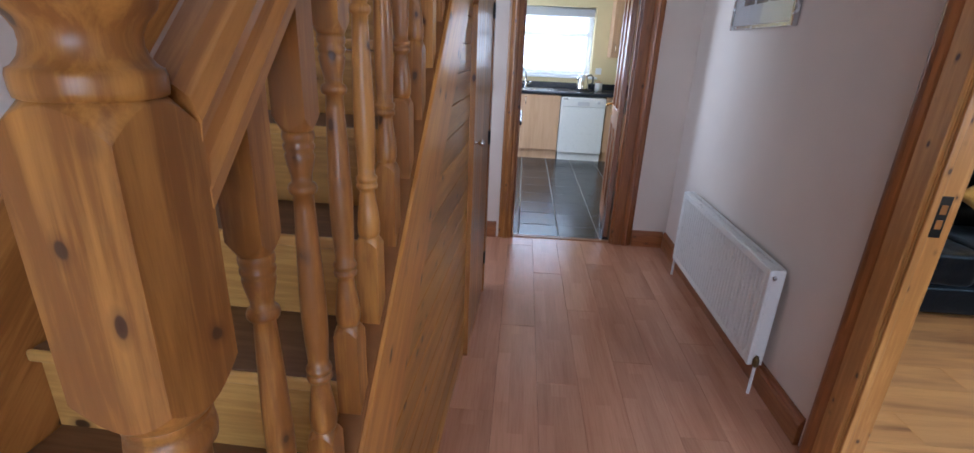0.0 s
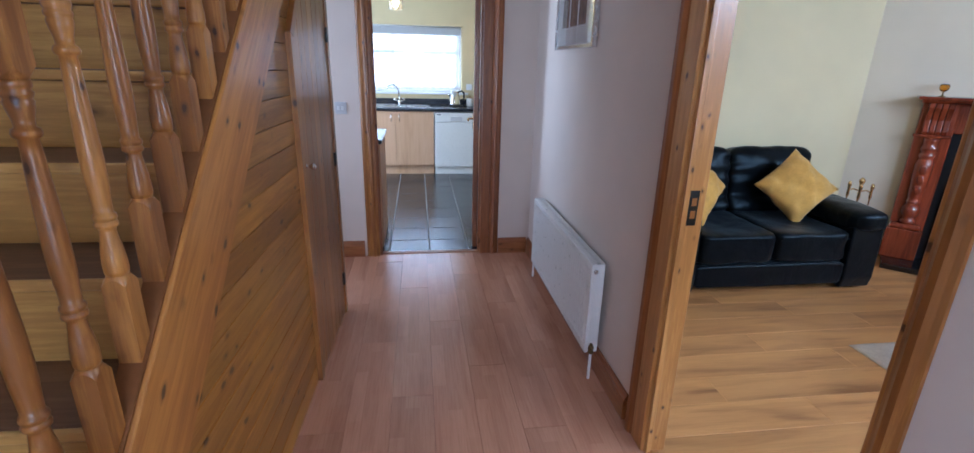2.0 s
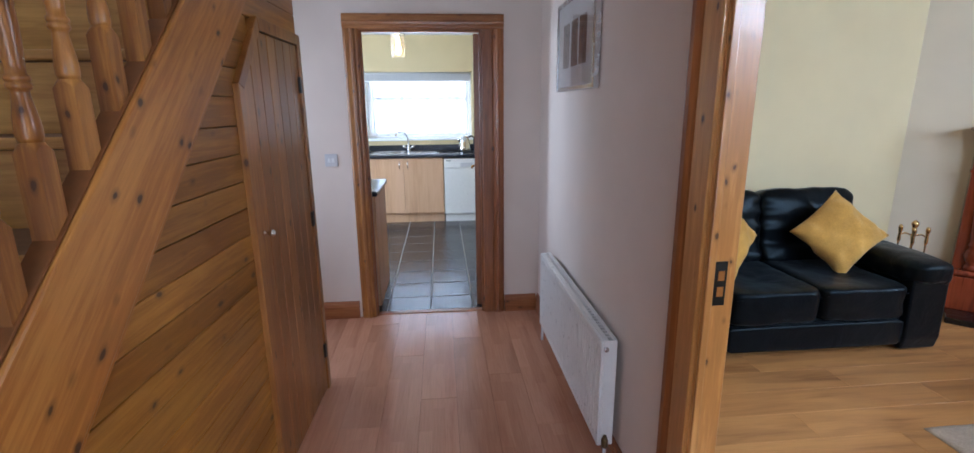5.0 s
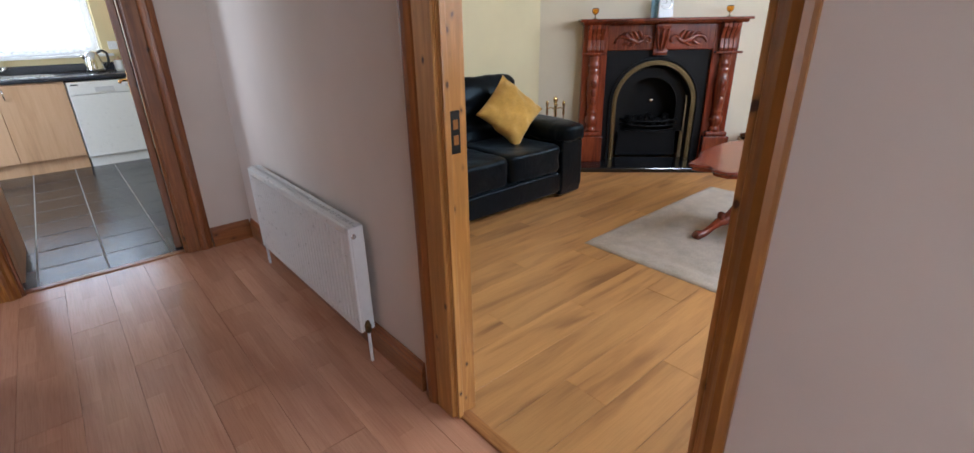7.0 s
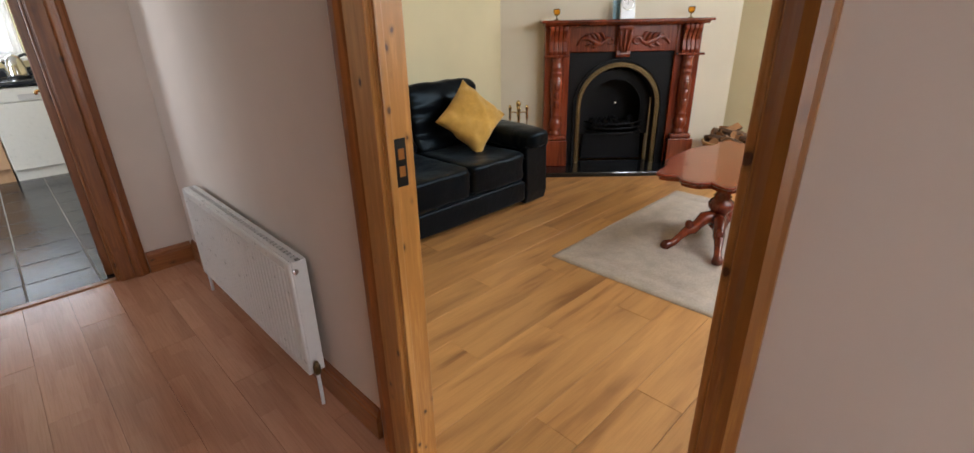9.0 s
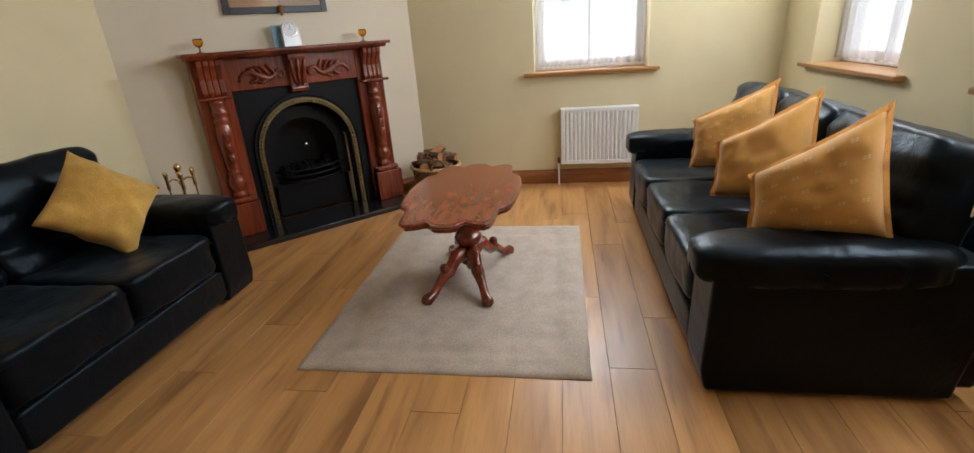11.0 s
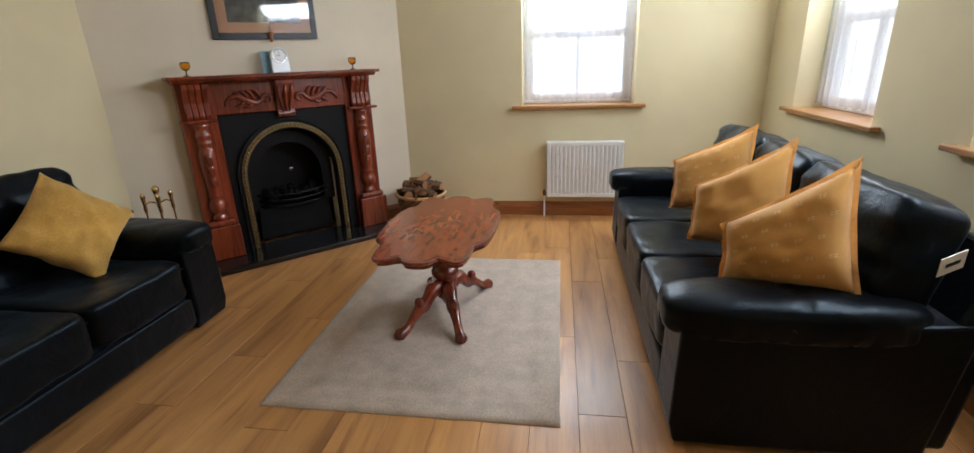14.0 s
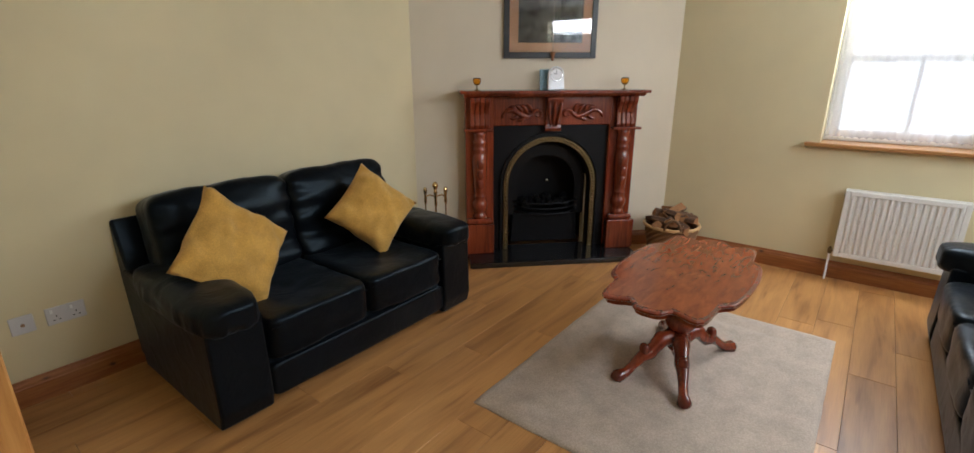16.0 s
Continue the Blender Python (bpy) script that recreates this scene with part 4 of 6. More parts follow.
def back_pillow(x0, x1, seed, n=24):
    """A back cushion: flat-topped and full, with a gathered waist and folds running out of its lower corners."""
    bm = puff(x0, x1, -0.12, 0.12, -0.28, 0.265, 0.27, n, 0.010, seed)
    cx = (x0 + x1) / 2
    for v in bm.verts:
        u = (v.co.x - cx) / (x1 - x0) * 2
        if v.co.y < 0:
            v.co.y += 0.030 * math.exp(-((v.co.z + 0.12) / 0.035) ** 2)
            v.co.y -= 0.030 * math.exp(-((v.co.z - 0.12) / 0.09) ** 2) * (1 - u * u)
            v.co.y += 0.010 * abs(u) ** 3 * math.sin(v.co.z * 60 + seed)
        v.co.z += 0.003 * math.sin(u * 7 + seed) * (1 if v.co.z > 0.2 else 0)
    return bm


def sofa(name, m, seats, label, group):
    """Leather sofa. Local x along its length from 0, front at y=0 facing -y, back at y=0.93."""
    seat_w, arm = 0.563, 0.262
    W = seats * seat_w + 2 * arm
    s = thing(name, m, label, "sofa", group)
    # base with a lower rail
    part("base", box(arm - 0.01, W - arm + 0.01, 0.05, 0.86, 0.055, 0.255, 0.02, 2), M_LEATHER, s)
    part("front_rail", puff(arm - 0.005, W - arm + 0.005, 0.012, 0.075, 0.06, 0.225, 0.12, 8, 0.003, 1), M_LEATHER, s)
    for i in range(seats):
        x0 = arm + i * seat_w
        part("seat_cushion", puff(x0 + 0.002, x0 + seat_w - 0.002, -0.005, 0.66, 0.235, 0.455, 0.20, 18, 0.010, i + seats, 0.016), M_LEATHER, s)
        ends = (-0.15 if i == 0 else 0.0, 0.15 if i == seats - 1 else 0.0)
        part("back_cushion", back_pillow(x0 - 0.004 + ends[0], x0 + seat_w + 0.004 + ends[1], 5 + i), M_LEATHER, s, m=pose(0, 0.745, 0.665, -14, 0, 0))
        part("seam_piping", tube([(x0 + 0.02 + (seat_w - 0.04) * k / 10, 0.004 + 0.003 * math.sin(k), 0.405) for k in range(11)], 0.0035, 6), M_LEATHER, s, smooth=True)
    for x0 in (0.0, W - arm):
        side = prism([(0.025, 0.022), (0.86, 0.022), (0.93, 0.53), (0.90, 0.555), (0.015, 0.50), (0.005, 0.10)], "x", x0 + 0.012, x0 + arm - 0.008, 0.012)
        part("arm", side, M_LEATHER, s)
        part("arm_pad", pleated_pad(x0 - 0.014, x0 + arm + 0.006, -0.040, 0.82, 0.446, 0.598, 20 + int(x0 * 7)), M_LEATHER, s)
    bk = prism([(0.84, 0.06), (0.93, 0.06), (1.02, 0.78), (0.95, 0.80), (0.84, 0.5)], "x", 0.02, W - 0.02, 0.015)
    part("back_frame", bk, M_LEATHER, s)
    for x in (0.09, W - 0.09):
        for y in (0.10, 0.82):
            part("foot", lathe([(0.028, 0), (0.034, 0.06)], 14, Matrix.Translation((x, y, 0.0))), M_BLACKP, s)
    return s, W


sofa_small, w1 = sofa("two_seat_sofa", pose(1.765, 2.132, 0), 2, "black leather two-seat sofa with padded arms", "leather sofas")
sofa_long, w2 = sofa("three_seat_sofa", pose(4.755, -0.245, 0, 0, 0, 180), 3, "black leather three-seat sofa with padded arms", "leather sofas")
tag = solid("sofa_label", box(-0.05, 0.05, -0.002, 0.002, -0.036, 0.036, 0.001), M_UPVC, "white paper label hanging on the sofa back", "label", m=pose(2.615, -1.07, 0.745, 10, -14, -70))
part("print_bar", box(-0.028, 0.028, 0.0022, 0.003, -0.007, 0.007), M_BLACKP, tag, "black printed bar")
part("print_bar", box(-0.028, 0.028, -0.003, -0.0022, -0.007, 0.007), M_BLACKP, tag, "black printed bar")


def lean(v, size, corners):
    """Bends a flat cushion to the four places where its corners rest: lower and upper on one side, then on the other."""
    u, w = v.co.x / size + 0.5, v.co.z / size + 0.5
    c, d, b, a = (Vector(q) for q in corners)
    right, up = (b - c), (a + d - b - c)
    n = right.cross(up).normalized()
    v.co = (c * (1 - u) + b * u) * (1 - w) + (d * (1 - u) + a * u) * w - n * v.co.y


def scatter(name, m, size, thick, material, seed, label, group, piped=False, motif=False, corner=0.16, corners=()):
    c = thing(name, m, label, "cushion", group)
    crease = 0.013 if piped else 0.030
    cover = cushion(size, thick, seed, corner, crease, 34)
    if piped:
        for v in cover.verts:
            lean(v, size, corners)
    part("cover", cover, material, c)
    if piped:
        # flat flange round the seam
        bm = bmesh.new()
        n, w = 24, size / 2
        ring_in, ring_out = [], []
        for s in range(4):
            for i in range(n):
                u = 2 * i / n - 1
                bow = 1 - corner * 0.55 * (1 - u * u)
                a = Vector((u, -1, 0)) * w * 0.97
                a.y *= bow
                b = Vector((u * 1.0, -1, 0)) * w
                b = Vector((b.x * 1.09, b.y * bow * 1.09, 0))
                r = Matrix.Rotation(s * math.pi / 2, 3, "Z")
                a, b = r @ a, r @ b
                wob = 0.010 * math.sin(9 * u + s * 2 + seed)
                ring_in.append(bm.verts.new((a.x, 0.0, a.y)))
                ring_out.append(bm.verts.new((b.x, wob, b.y)))
        k = len(ring_in)
        for i in range(k):
            bm.faces.new((ring_in[i], ring_in[(i + 1) % k], ring_out[(i + 1) % k], ring_out[i]))
        for v in bm.verts:
            lean(v, size, corners)
        bmesh.ops.solidify(bm, geom=list(bm.faces), thickness=0.006)
        part("flange", bm, material, c, "stitched flat border", smooth=True)
    if motif:
        def face(u, v):
            t = ((1 - u ** 4) * (1 - v ** 4)) ** 0.55 * thick / 2
            return t
        for gx in range(-2, 3):
            for gz in range(-2, 3):
                u, v = gx * 0.33 + (0.12 if gz % 2 else -0.05), gz * 0.36
                if abs(u) > 0.8 or abs(v) > 0.8:
                    continue
                bm = bmesh.new()
                for du, dv in ((-0.03, 0.02), (0.03, 0.02), (-0.03, -0.02), (0.03, -0.02)):
                    uu, vv = u + du, v + dv
                    pts = []
                    for a, b in ((-0.022, -0.011), (0.022, -0.011), (0.022, 0.011), (-0.022, 0.011)):
                        q = Vector(((uu + a) * size / 2 * 7 + seed * 5, (vv + b) * size / 2 * 7, -2 + seed))
                        wob = (noise.noise(q) + 0.5 * noise.noise(q * 2.3)) * crease
                        pull = 1 - corner * ((1 - u * u) * abs(v) ** 2.2 * 0.55 + (1 - v * v) * abs(u) ** 2.2 * 0.55)
                        pts.append(bm.verts.new(((uu + a) * size / 2 * pull, -face(uu + a, vv + b) - wob - 0.006, (vv + b) * size / 2 * pull)))
                    for pv in pts:
                        lean(pv, size, corners)
                    bm.faces.new(pts)
                part("motif", bm, M_GOLD_MOTIF, c, "pale woven square motif")
    return c


scatter("cushion", pose(2.10, 2.50, 0.685, -24, 0, 14) @ pose(0, 0, 0, 0, 46, 0), 0.47, 0.15, M_MUSTARD, 3, "mustard yellow fluffy cushion leaning in the sofa corner", "mustard cushions")
scatter("cushion", pose(2.98, 2.55, 0.68, -26, 0, -14) @ pose(0, 0, 0, 0, 46, 0), 0.43, 0.15, M_MUSTARD, 7, "mustard yellow fluffy cushion leaning against the sofa arm", "mustard cushions")
# gold cushions slump against the long sofa's back: one corner up, the opposite shoulder sunk
for cx, cy, cz, size, seed, mot, shape, lab in (
        (2.76, -0.66, 0.545, 0.48, 1, True, ((0.115, 0.185, 0.0), (0.150, 0.185, 0.225), (-0.105, -0.175, 0.065), (0.03, -0.17, 0.48)), "gold cotton cushion with a woven square motif and flat border"),
        (3.33, -0.68, 0.50, 0.48, 4, False, ((0.115, 0.185, 0.015), (0.150, 0.175, 0.27), (-0.115, -0.155, 0.05), (0.03, -0.19, 0.50)), "plain gold cotton cushion with a flat border"),
        (3.88, -0.70, 0.50, 0.48, 8, True, ((0.115, 0.185, 0.015), (0.150, 0.175, 0.29), (-0.115, -0.155, 0.05), (0.03, -0.20, 0.49)), "gold cotton cushion with a woven square motif and flat border")):
    scatter("cushion", pose(cx, cy, cz), size, 0.21, M_GOLD, seed, lab, "gold cushions", True, mot, 0.12, shape)

# rug with a slightly wavering edge and carved border line
rb = bmesh.new()
nx, ny = 60, 46
RX0, RX1, RY0, RY1 = 2.612, 4.318, 0.148, 1.455
g = []
for i in range(nx + 1):
    row = []
    for j in range(ny + 1):
        u, v = i / nx, j / ny
        x, y = RX0 + (RX1 - RX0) * u, RY0 + (RY1 - RY0) * v
        edge = min(u * 1.7, (1 - u) * 1.7, v * 1.3, (1 - v) * 1.3)
        z = 0.012 if edge > 0.001 else 0.005
        if abs(edge - 0.16) < 0.02:
            z -= 0.006
        if i in (0, nx):
            x += 0.004 * noise.noise((y * 9, 3, 0))
        if j in (0, ny):
            y += 0.004 * noise.noise((x * 9, 7, 0))
        row.append(rb.verts.new((x, y, z + 0.0012 * noise.noise((x * 8, y * 8, 0)))))
    g.append(row)
for i in range(nx):
    for j in range(ny):
        f = rb.faces.new((g[i][j], g[i + 1][j], g[i + 1][j + 1], g[i][j + 1]))
        f.smooth = True
rim = [e for e in rb.edges if e.is_boundary]
out = bmesh.ops.extrude_edge_only(rb, edges=rim)
for v in [v for v in out["geom"] if isinstance(v, bmesh.types.BMVert)]:
    v.co.z = 0.0005
solid("rug", rb, M_RUG, "plain beige wool rug with a carved border line", "rug")

# coffee table with a scalloped inlaid top and four carved legs
TABLE = pose(3.515, 0.805, 0)
table = thing("coffee_table", TABLE, "glossy red mahogany coffee table with scalloped inlaid top", "table")


def table_outline(sx, sy, n=96):
    pts = []
    for i in range(n):
        a = 2 * math.pi * i / n
        c, s = math.cos(a), math.sin(a)
        r = 1.0 / (abs(c) ** 2.3 + abs(s) ** 2.3) ** (1 / 2.3)
        # four ogee points between the lobes
        d = min(abs(a - q) for q in (0.62, math.pi - 0.62, math.pi + 0.62, 2 * math.pi - 0.62))
        r *= 1 - 0.085 * math.exp(-((d - 0.30) / 0.11) ** 2) + 0.10 * math.exp(-(d / 0.13) ** 2)
        pts.append((c * r * sx, s * r * sy))
    return pts


def table_slab(levels):
    bm = bmesh.new()
    rings = [[bm.verts.new((x, y, z)) for x, y in table_outline(0.565 * k, 0.315 * k if k > 0.9 else 0.30 * k)] for k, z in levels]
    for a, b in zip(rings, rings[1:]):
        for i in range(len(a)):
            bm.faces.new((a[i], a[(i + 1) % len(a)], b[(i + 1) % len(b)], b[i]))
    bm.faces.new(rings[0][::-1])
    bm.faces.new(rings[-1])
    return bm


part("tabletop", table_slab([(0.93, 0.505), (0.955, 0.508), (0.955, 0.525), (0.985, 0.53), (1.0, 0.537), (1.0, 0.544), (0.985, 0.549), (0.96, 0.5495)]), M_MAHOG, table, "dark moulded mahogany edge")
part("inlay", table_slab([(0.945, 0.5496), (0.945, 0.5505)]), M_INLAY, table, "marquetry veneer with pale leaf inlay")
col = [(0.045, 0.10), (0.058, 0.115), (0.062, 0.15), (0.058, 0.19), (0.045, 0.205), (0.062, 0.222), (0.078, 0.245), (0.080, 0.268), (0.066, 0.292), (0.046, 0.306), (0.056, 0.32), (0.042, 0.34), (0.040, 0.42), (0.055, 0.45), (0.085, 0.48), (0.12, 0.506)]
part("pedestal", lathe(col, 28), M_MAHOG, table, smooth=True)
drop = [(0.004, 0.055), (0.020, 0.062), (0.026, 0.076), (0.034, 0.09), (0.046, 0.102)]
part("pendant_drop", lathe(drop, 18), M_MAHOG, table, smooth=True)
for ax, ay in ((-0.335, 0.185), (-0.345, -0.15), (0.325, -0.20), (0.335, 0.18)):
    d = Vector((ax, ay, 0))
    L = d.length
    e = d.normalized()
    prof = [(0.03, 0.135), (0.07, 0.175), (0.115, 0.172), (0.155, 0.135), (0.19, 0.108), (0.235, 0.098), (0.285, 0.062), (0.325, 0.03), (L, 0.020), (L + 0.02, 0.028)]
    part("leg", tube([(e.x * r, e.y * r, z + 0.012) for r, z in prof], [0.036, 0.045, 0.042, 0.034, 0.037, 0.029, 0.023, 0.024, 0.034, 0.020], 14), M_MAHOG, table, "carved scrolling leg", smooth=True)
    part("leg_scroll", puff(-0.022, 0.022, -0.026, 0.026, -0.032, 0.032, 0.8, 8), M_MAHOG, table, m=pose(e.x * 0.222, e.y * 0.222, 0.150, 0, 0, math.degrees(math.atan2(e.y, e.x))))


def radiator(name, m, length, z0, z1, label, ribs):
    """Panel radiator: local x along the wall, wall at y=0, the front faces -y."""
    r = thing(name, m, label, "radiator")
    f = -0.096
    bm = bmesh.new()
    # fluted front sheet
    n = ribs * 6
    pitch = (length - 0.06) / ribs
    xs = []
    for i in range(ribs):
        x = 0.03 + i * pitch
        xs += [(x, 0.013), (x + pitch * 0.26, 0.013), (x + pitch * 0.42, 0.0), (x + pitch * 0.84, 0.0)]
    xs.append((length - 0.03, 0.008))
    lo = [bm.verts.new((x, f + d, z0 + 0.035)) for x, d in xs]
    hi = [bm.verts.new((x, f + d, z1 - 0.035)) for x, d in xs]
    for i in range(len(xs) - 1):
        bm.faces.new((lo[i], lo[i + 1], hi[i + 1], hi[i]))
    part("front_panel", bm, M_WHITE_METAL, r, "white fluted panel")
    part("frame_rim", box(0, 0.032, f + 0.001, f + 0.018, z0, z1, 0.004), M_WHITE_METAL, r)
    part("frame_rim", box(length - 0.032, length, f + 0.001, f + 0.018, z0, z1, 0.004), M_WHITE_METAL, r)
    part("frame_rim", box(0.032, length - 0.032, f + 0.001, f + 0.018, z1 - 0.037, z1, 0.004), M_WHITE_METAL, r)
    part("frame_rim", box(0.032, length - 0.032, f + 0.001, f + 0.018, z0, z0 + 0.037, 0.004), M_WHITE_METAL, r)
    part("back_panel", box(0.01, length - 0.01, -0.045, -0.03, z0, z1 - 0.01, 0.003), M_WHITE_METAL, r)
    part("side_cover", box(-0.002, 0.004, f + 0.012, -0.03, z0 + 0.005, z1 + 0.002, 0.002), M_WHITE_METAL, r)
    part("side_cover", box(length - 0.004, length + 0.002, f + 0.012, -0.03, z0 + 0.005, z1 + 0.002, 0.002), M_WHITE_METAL, r)
    tb = bmesh.new()
    quadbox(tb, 0.004, length - 0.004, f + 0.014, f + 0.030, z1 - 0.004, z1 + 0.003)
    quadbox(tb, 0.004, length - 0.004, -0.048, -0.03, z1 - 0.004, z1 + 0.003)
    k = int(length / 0.03)
    for i in range(k):
        x = 0.01 + i * (length - 0.02) / k
        quadbox(tb, x, x + 0.011, f + 0.03, -0.048, z1 - 0.002, z1 + 0.002)
    part("top_grille", tb, M_WHITE_METAL, r, "white slotted top grille")
    # dark filler block gives the shade inside the radiator as colour
    part("gap_shade", box(0.02, length - 0.02, f + 0.03, -0.05, z0 + 0.02, z1 - 0.03), M_GROOVE, r, "dark block for the shade between the panels")
    for x in (0.0, length):
        sgn = -1 if x == 0 else 1
        px = x + sgn * 0.022
        part("valve", lathe([(0.010, 0), (0.014, 0.01), (0.014, 0.035), (0.010, 0.045), (0.007, 0.055)], 14, Matrix.Translation((px, -0.07, z0 + 0.01))), M_BRASS_OLD, r, "worn metal valve", smooth=True)
        part("valve_tail", tube([(px, -0.07, z0 + 0.035), (x - sgn * 0.005, -0.07, z0 + 0.035)], 0.008), M_STEEL, r)
        part("pipe", tube([(px, -0.07, 0.0), (px, -0.07, z0 + 0.012)], 0.0075), M_UPVC, r, "white painted pipe tail")
        part("bleed_cap", lathe([(0.011, 0), (0.011, 0.004), (0.005, 0.006)], 12), M_STEEL, r, m=pose(x + sgn * 0.002, -0.075, z1 - 0.035, 0, sgn * 90, 0))
    return r


rad_living = radiator("radiator", pose(EX, 0.275, 0, 0, 0, -90), 0.66, 0.195, 0.69, "white panel radiator under the window", 17)
rad_hall = radiator("radiator", pose(HX, 2.56, 0, 0, 0, -90), 1.235, 0.135, 0.615, "long white panel radiator on the hall wall", 34)

# ---- fireplace ----
fire = thing("fireplace", FIRE @ pose(0.02, 0, 0) @ Matrix.Diagonal((1, 1, 1.0165, 1)), "carved red mahogany fire surround with black cast iron arch", "fireplace")
part("hearth", box(-0.70, 0.70, -0.425, -0.001, 0.0, 0.045, 0.008, 2), M_GRANITE, fire, "polished black stone hearth slab")
part("back_board", box(-0.70, 0.70, -0.055, -0.002, 1.06, 1.285, 0.004), M_MAHOG, fire)
for sx in (-1, 1):
    def bx(a, b, *r):
        lo, hi = sorted((sx * a, sx * b))
        return box(lo, hi, *r)
    part("pilaster", bx(0.475, 0.70, -0.12, -0.002, 0.045, 1.285, 0.006), M_MAHOG, fire)
    part("plinth", bx(0.480, 0.715, -0.205, -0.12, 0.045, 0.29, 0.006, 2), M_MAHOG, fire)
    part("plinth_cap", bx(0.495, 0.70, -0.195, -0.12, 0.29, 0.335, 0.02, 3), M_MAHOG, fire)
    part("capital_shelf", bx(0.483, 0.715, -0.20, -0.12, 1.03, 1.05, 0.006, 2), M_MAHOG, fire)
    cx = sx * 0.59
    shaft = [(0.052, 0.335), (0.058, 0.35), (0.044, 0.37), (0.04, 0.385), (0.058, 0.41), (0.064, 0.44), (0.058, 0.47), (0.04, 0.50), (0.052, 0.512), (0.052, 0.522), (0.042, 0.54), (0.050, 0.56), (0.058, 0.72), (0.060, 0.82), (0.050, 0.85), (0.042, 0.865), (0.056, 0.885), (0.05, 0.90), (0.042, 0.915), (0.056, 0.935), (0.054, 0.95), (0.044, 0.965), (0.05, 1.0), (0.056, 1.03)]
    part("column", lathe(shaft, 24, Matrix.Translation((cx, -0.135, 0))), M_MAHOG, fire, "turned and carved half column", smooth=True)
    for z in (0.62, 0.70, 0.78):
        part("carved_leaf", puff(-0.026, 0.026, -0.014, 0.014, -0.038, 0.038, 0.8, 6, 0.003, int(z * 50)), M_MAHOG, fire, m=pose(cx, -0.192, z, 0, sx * 12, 0))
    # scrolled corbel with flutes
    ob = [(-0.12, 1.05), (-0.165, 1.05), (-0.175, 1.075), (-0.17, 1.11), (-0.165, 1.16), (-0.185, 1.21), (-0.215, 1.25), (-0.215, 1.285), (-0.12, 1.285)]
    for k in range(4):
        a = sx * 0.59 - 0.075 + k * 0.0385
        part("corbel_flute", prism(ob, "x", a, a + 0.034, 0.005), M_MAHOG, fire)
part("frieze", box(-0.48, 0.48, -0.115, -0.055, 1.065, 1.285, 0.005), M_MAHOG, fire)
kb = [(-0.115, 1.02), (-0.14, 1.02), (-0.152, 1.045), (-0.142, 1.07), (-0.15, 1.11), (-0.16, 1.17), (-0.185, 1.23), (-0.20, 1.26), (-0.20, 1.285), (-0.115, 1.285)]
part("keystone", prism(kb, "x", -0.065, 0.065, 0.006), M_MAHOG, fire, "carved keystone bracket")
for k in (-0.035, 0.0, 0.035):
    part("keystone_leaf", tube([(k * 0.6, -0.150, 1.06), (k, -0.160, 1.12), (k * 1.3, -0.178, 1.19), (k * 1.4, -0.20, 1.245)], [0.006, 0.012, 0.015, 0.008], 8), M_MAHOG, fire, smooth=True)
for sx in (-1, 1):
    # acanthus scroll: curling stem with leaf lobes
    stem = [(sx * (0.12 + 0.045 * math.cos(a) * (1 - a / 9)), -0.122, 1.15 + 0.04 * math.sin(a) * (1 - a / 9)) for a in [0.6 * i for i in range(11)]][::-1]
    stem += [(sx * x, -0.124, z) for x, z in ((0.20, 1.13), (0.26, 1.15), (0.32, 1.185), (0.37, 1.18), (0.40, 1.15), (0.41, 1.125))]
    part("carved_scroll", tube(stem, [0.009] * 4 + [0.014] * 7 + [0.021, 0.025, 0.021, 0.015, 0.012, 0.009], 10), M_MAHOG, fire, "carved acanthus scroll", smooth=True)
    for x, z, dx, dz in ((0.165, 1.165, 0.055, 0.060), (0.205, 1.155, 0.065, 0.066), (0.245, 1.160, 0.070, 0.056), (0.285, 1.175, 0.065, 0.036), (0.215, 1.135, 0.070, -0.030), (0.275, 1.150, 0.070, -0.034)):
        curl = [(sx * (x + dx * f), -0.124 - 0.006 * math.sin(math.pi * f), z + dz * math.sin(f * 2.1)) for f in (0, 0.25, 0.5, 0.75, 1.0)]
        part("carved_leaf", tube(curl, [0.009, 0.014, 0.014, 0.010, 0.004], 8), M_MAHOG, fire, smooth=True)
part("shelf_moulding", prism([(-0.205, 1.285), (-0.225, 1.297), (-0.235, 1.31), (-0.002, 1.31), (-0.002, 1.285)], "x", -0.715, 0.715, 0.002), M_MAHOG, fire)
part("shelf", box(-0.745, 0.745, -0.255, -0.002, 1.31, 1.333, 0.006, 2), M_MAHOG, fire, "long mahogany mantel shelf")


def arch_pts(r, spring, n=20):
    return [(r * math.cos(math.pi * i / n), spring + r * math.sin(math.pi * i / n)) for i in range(n + 1)]


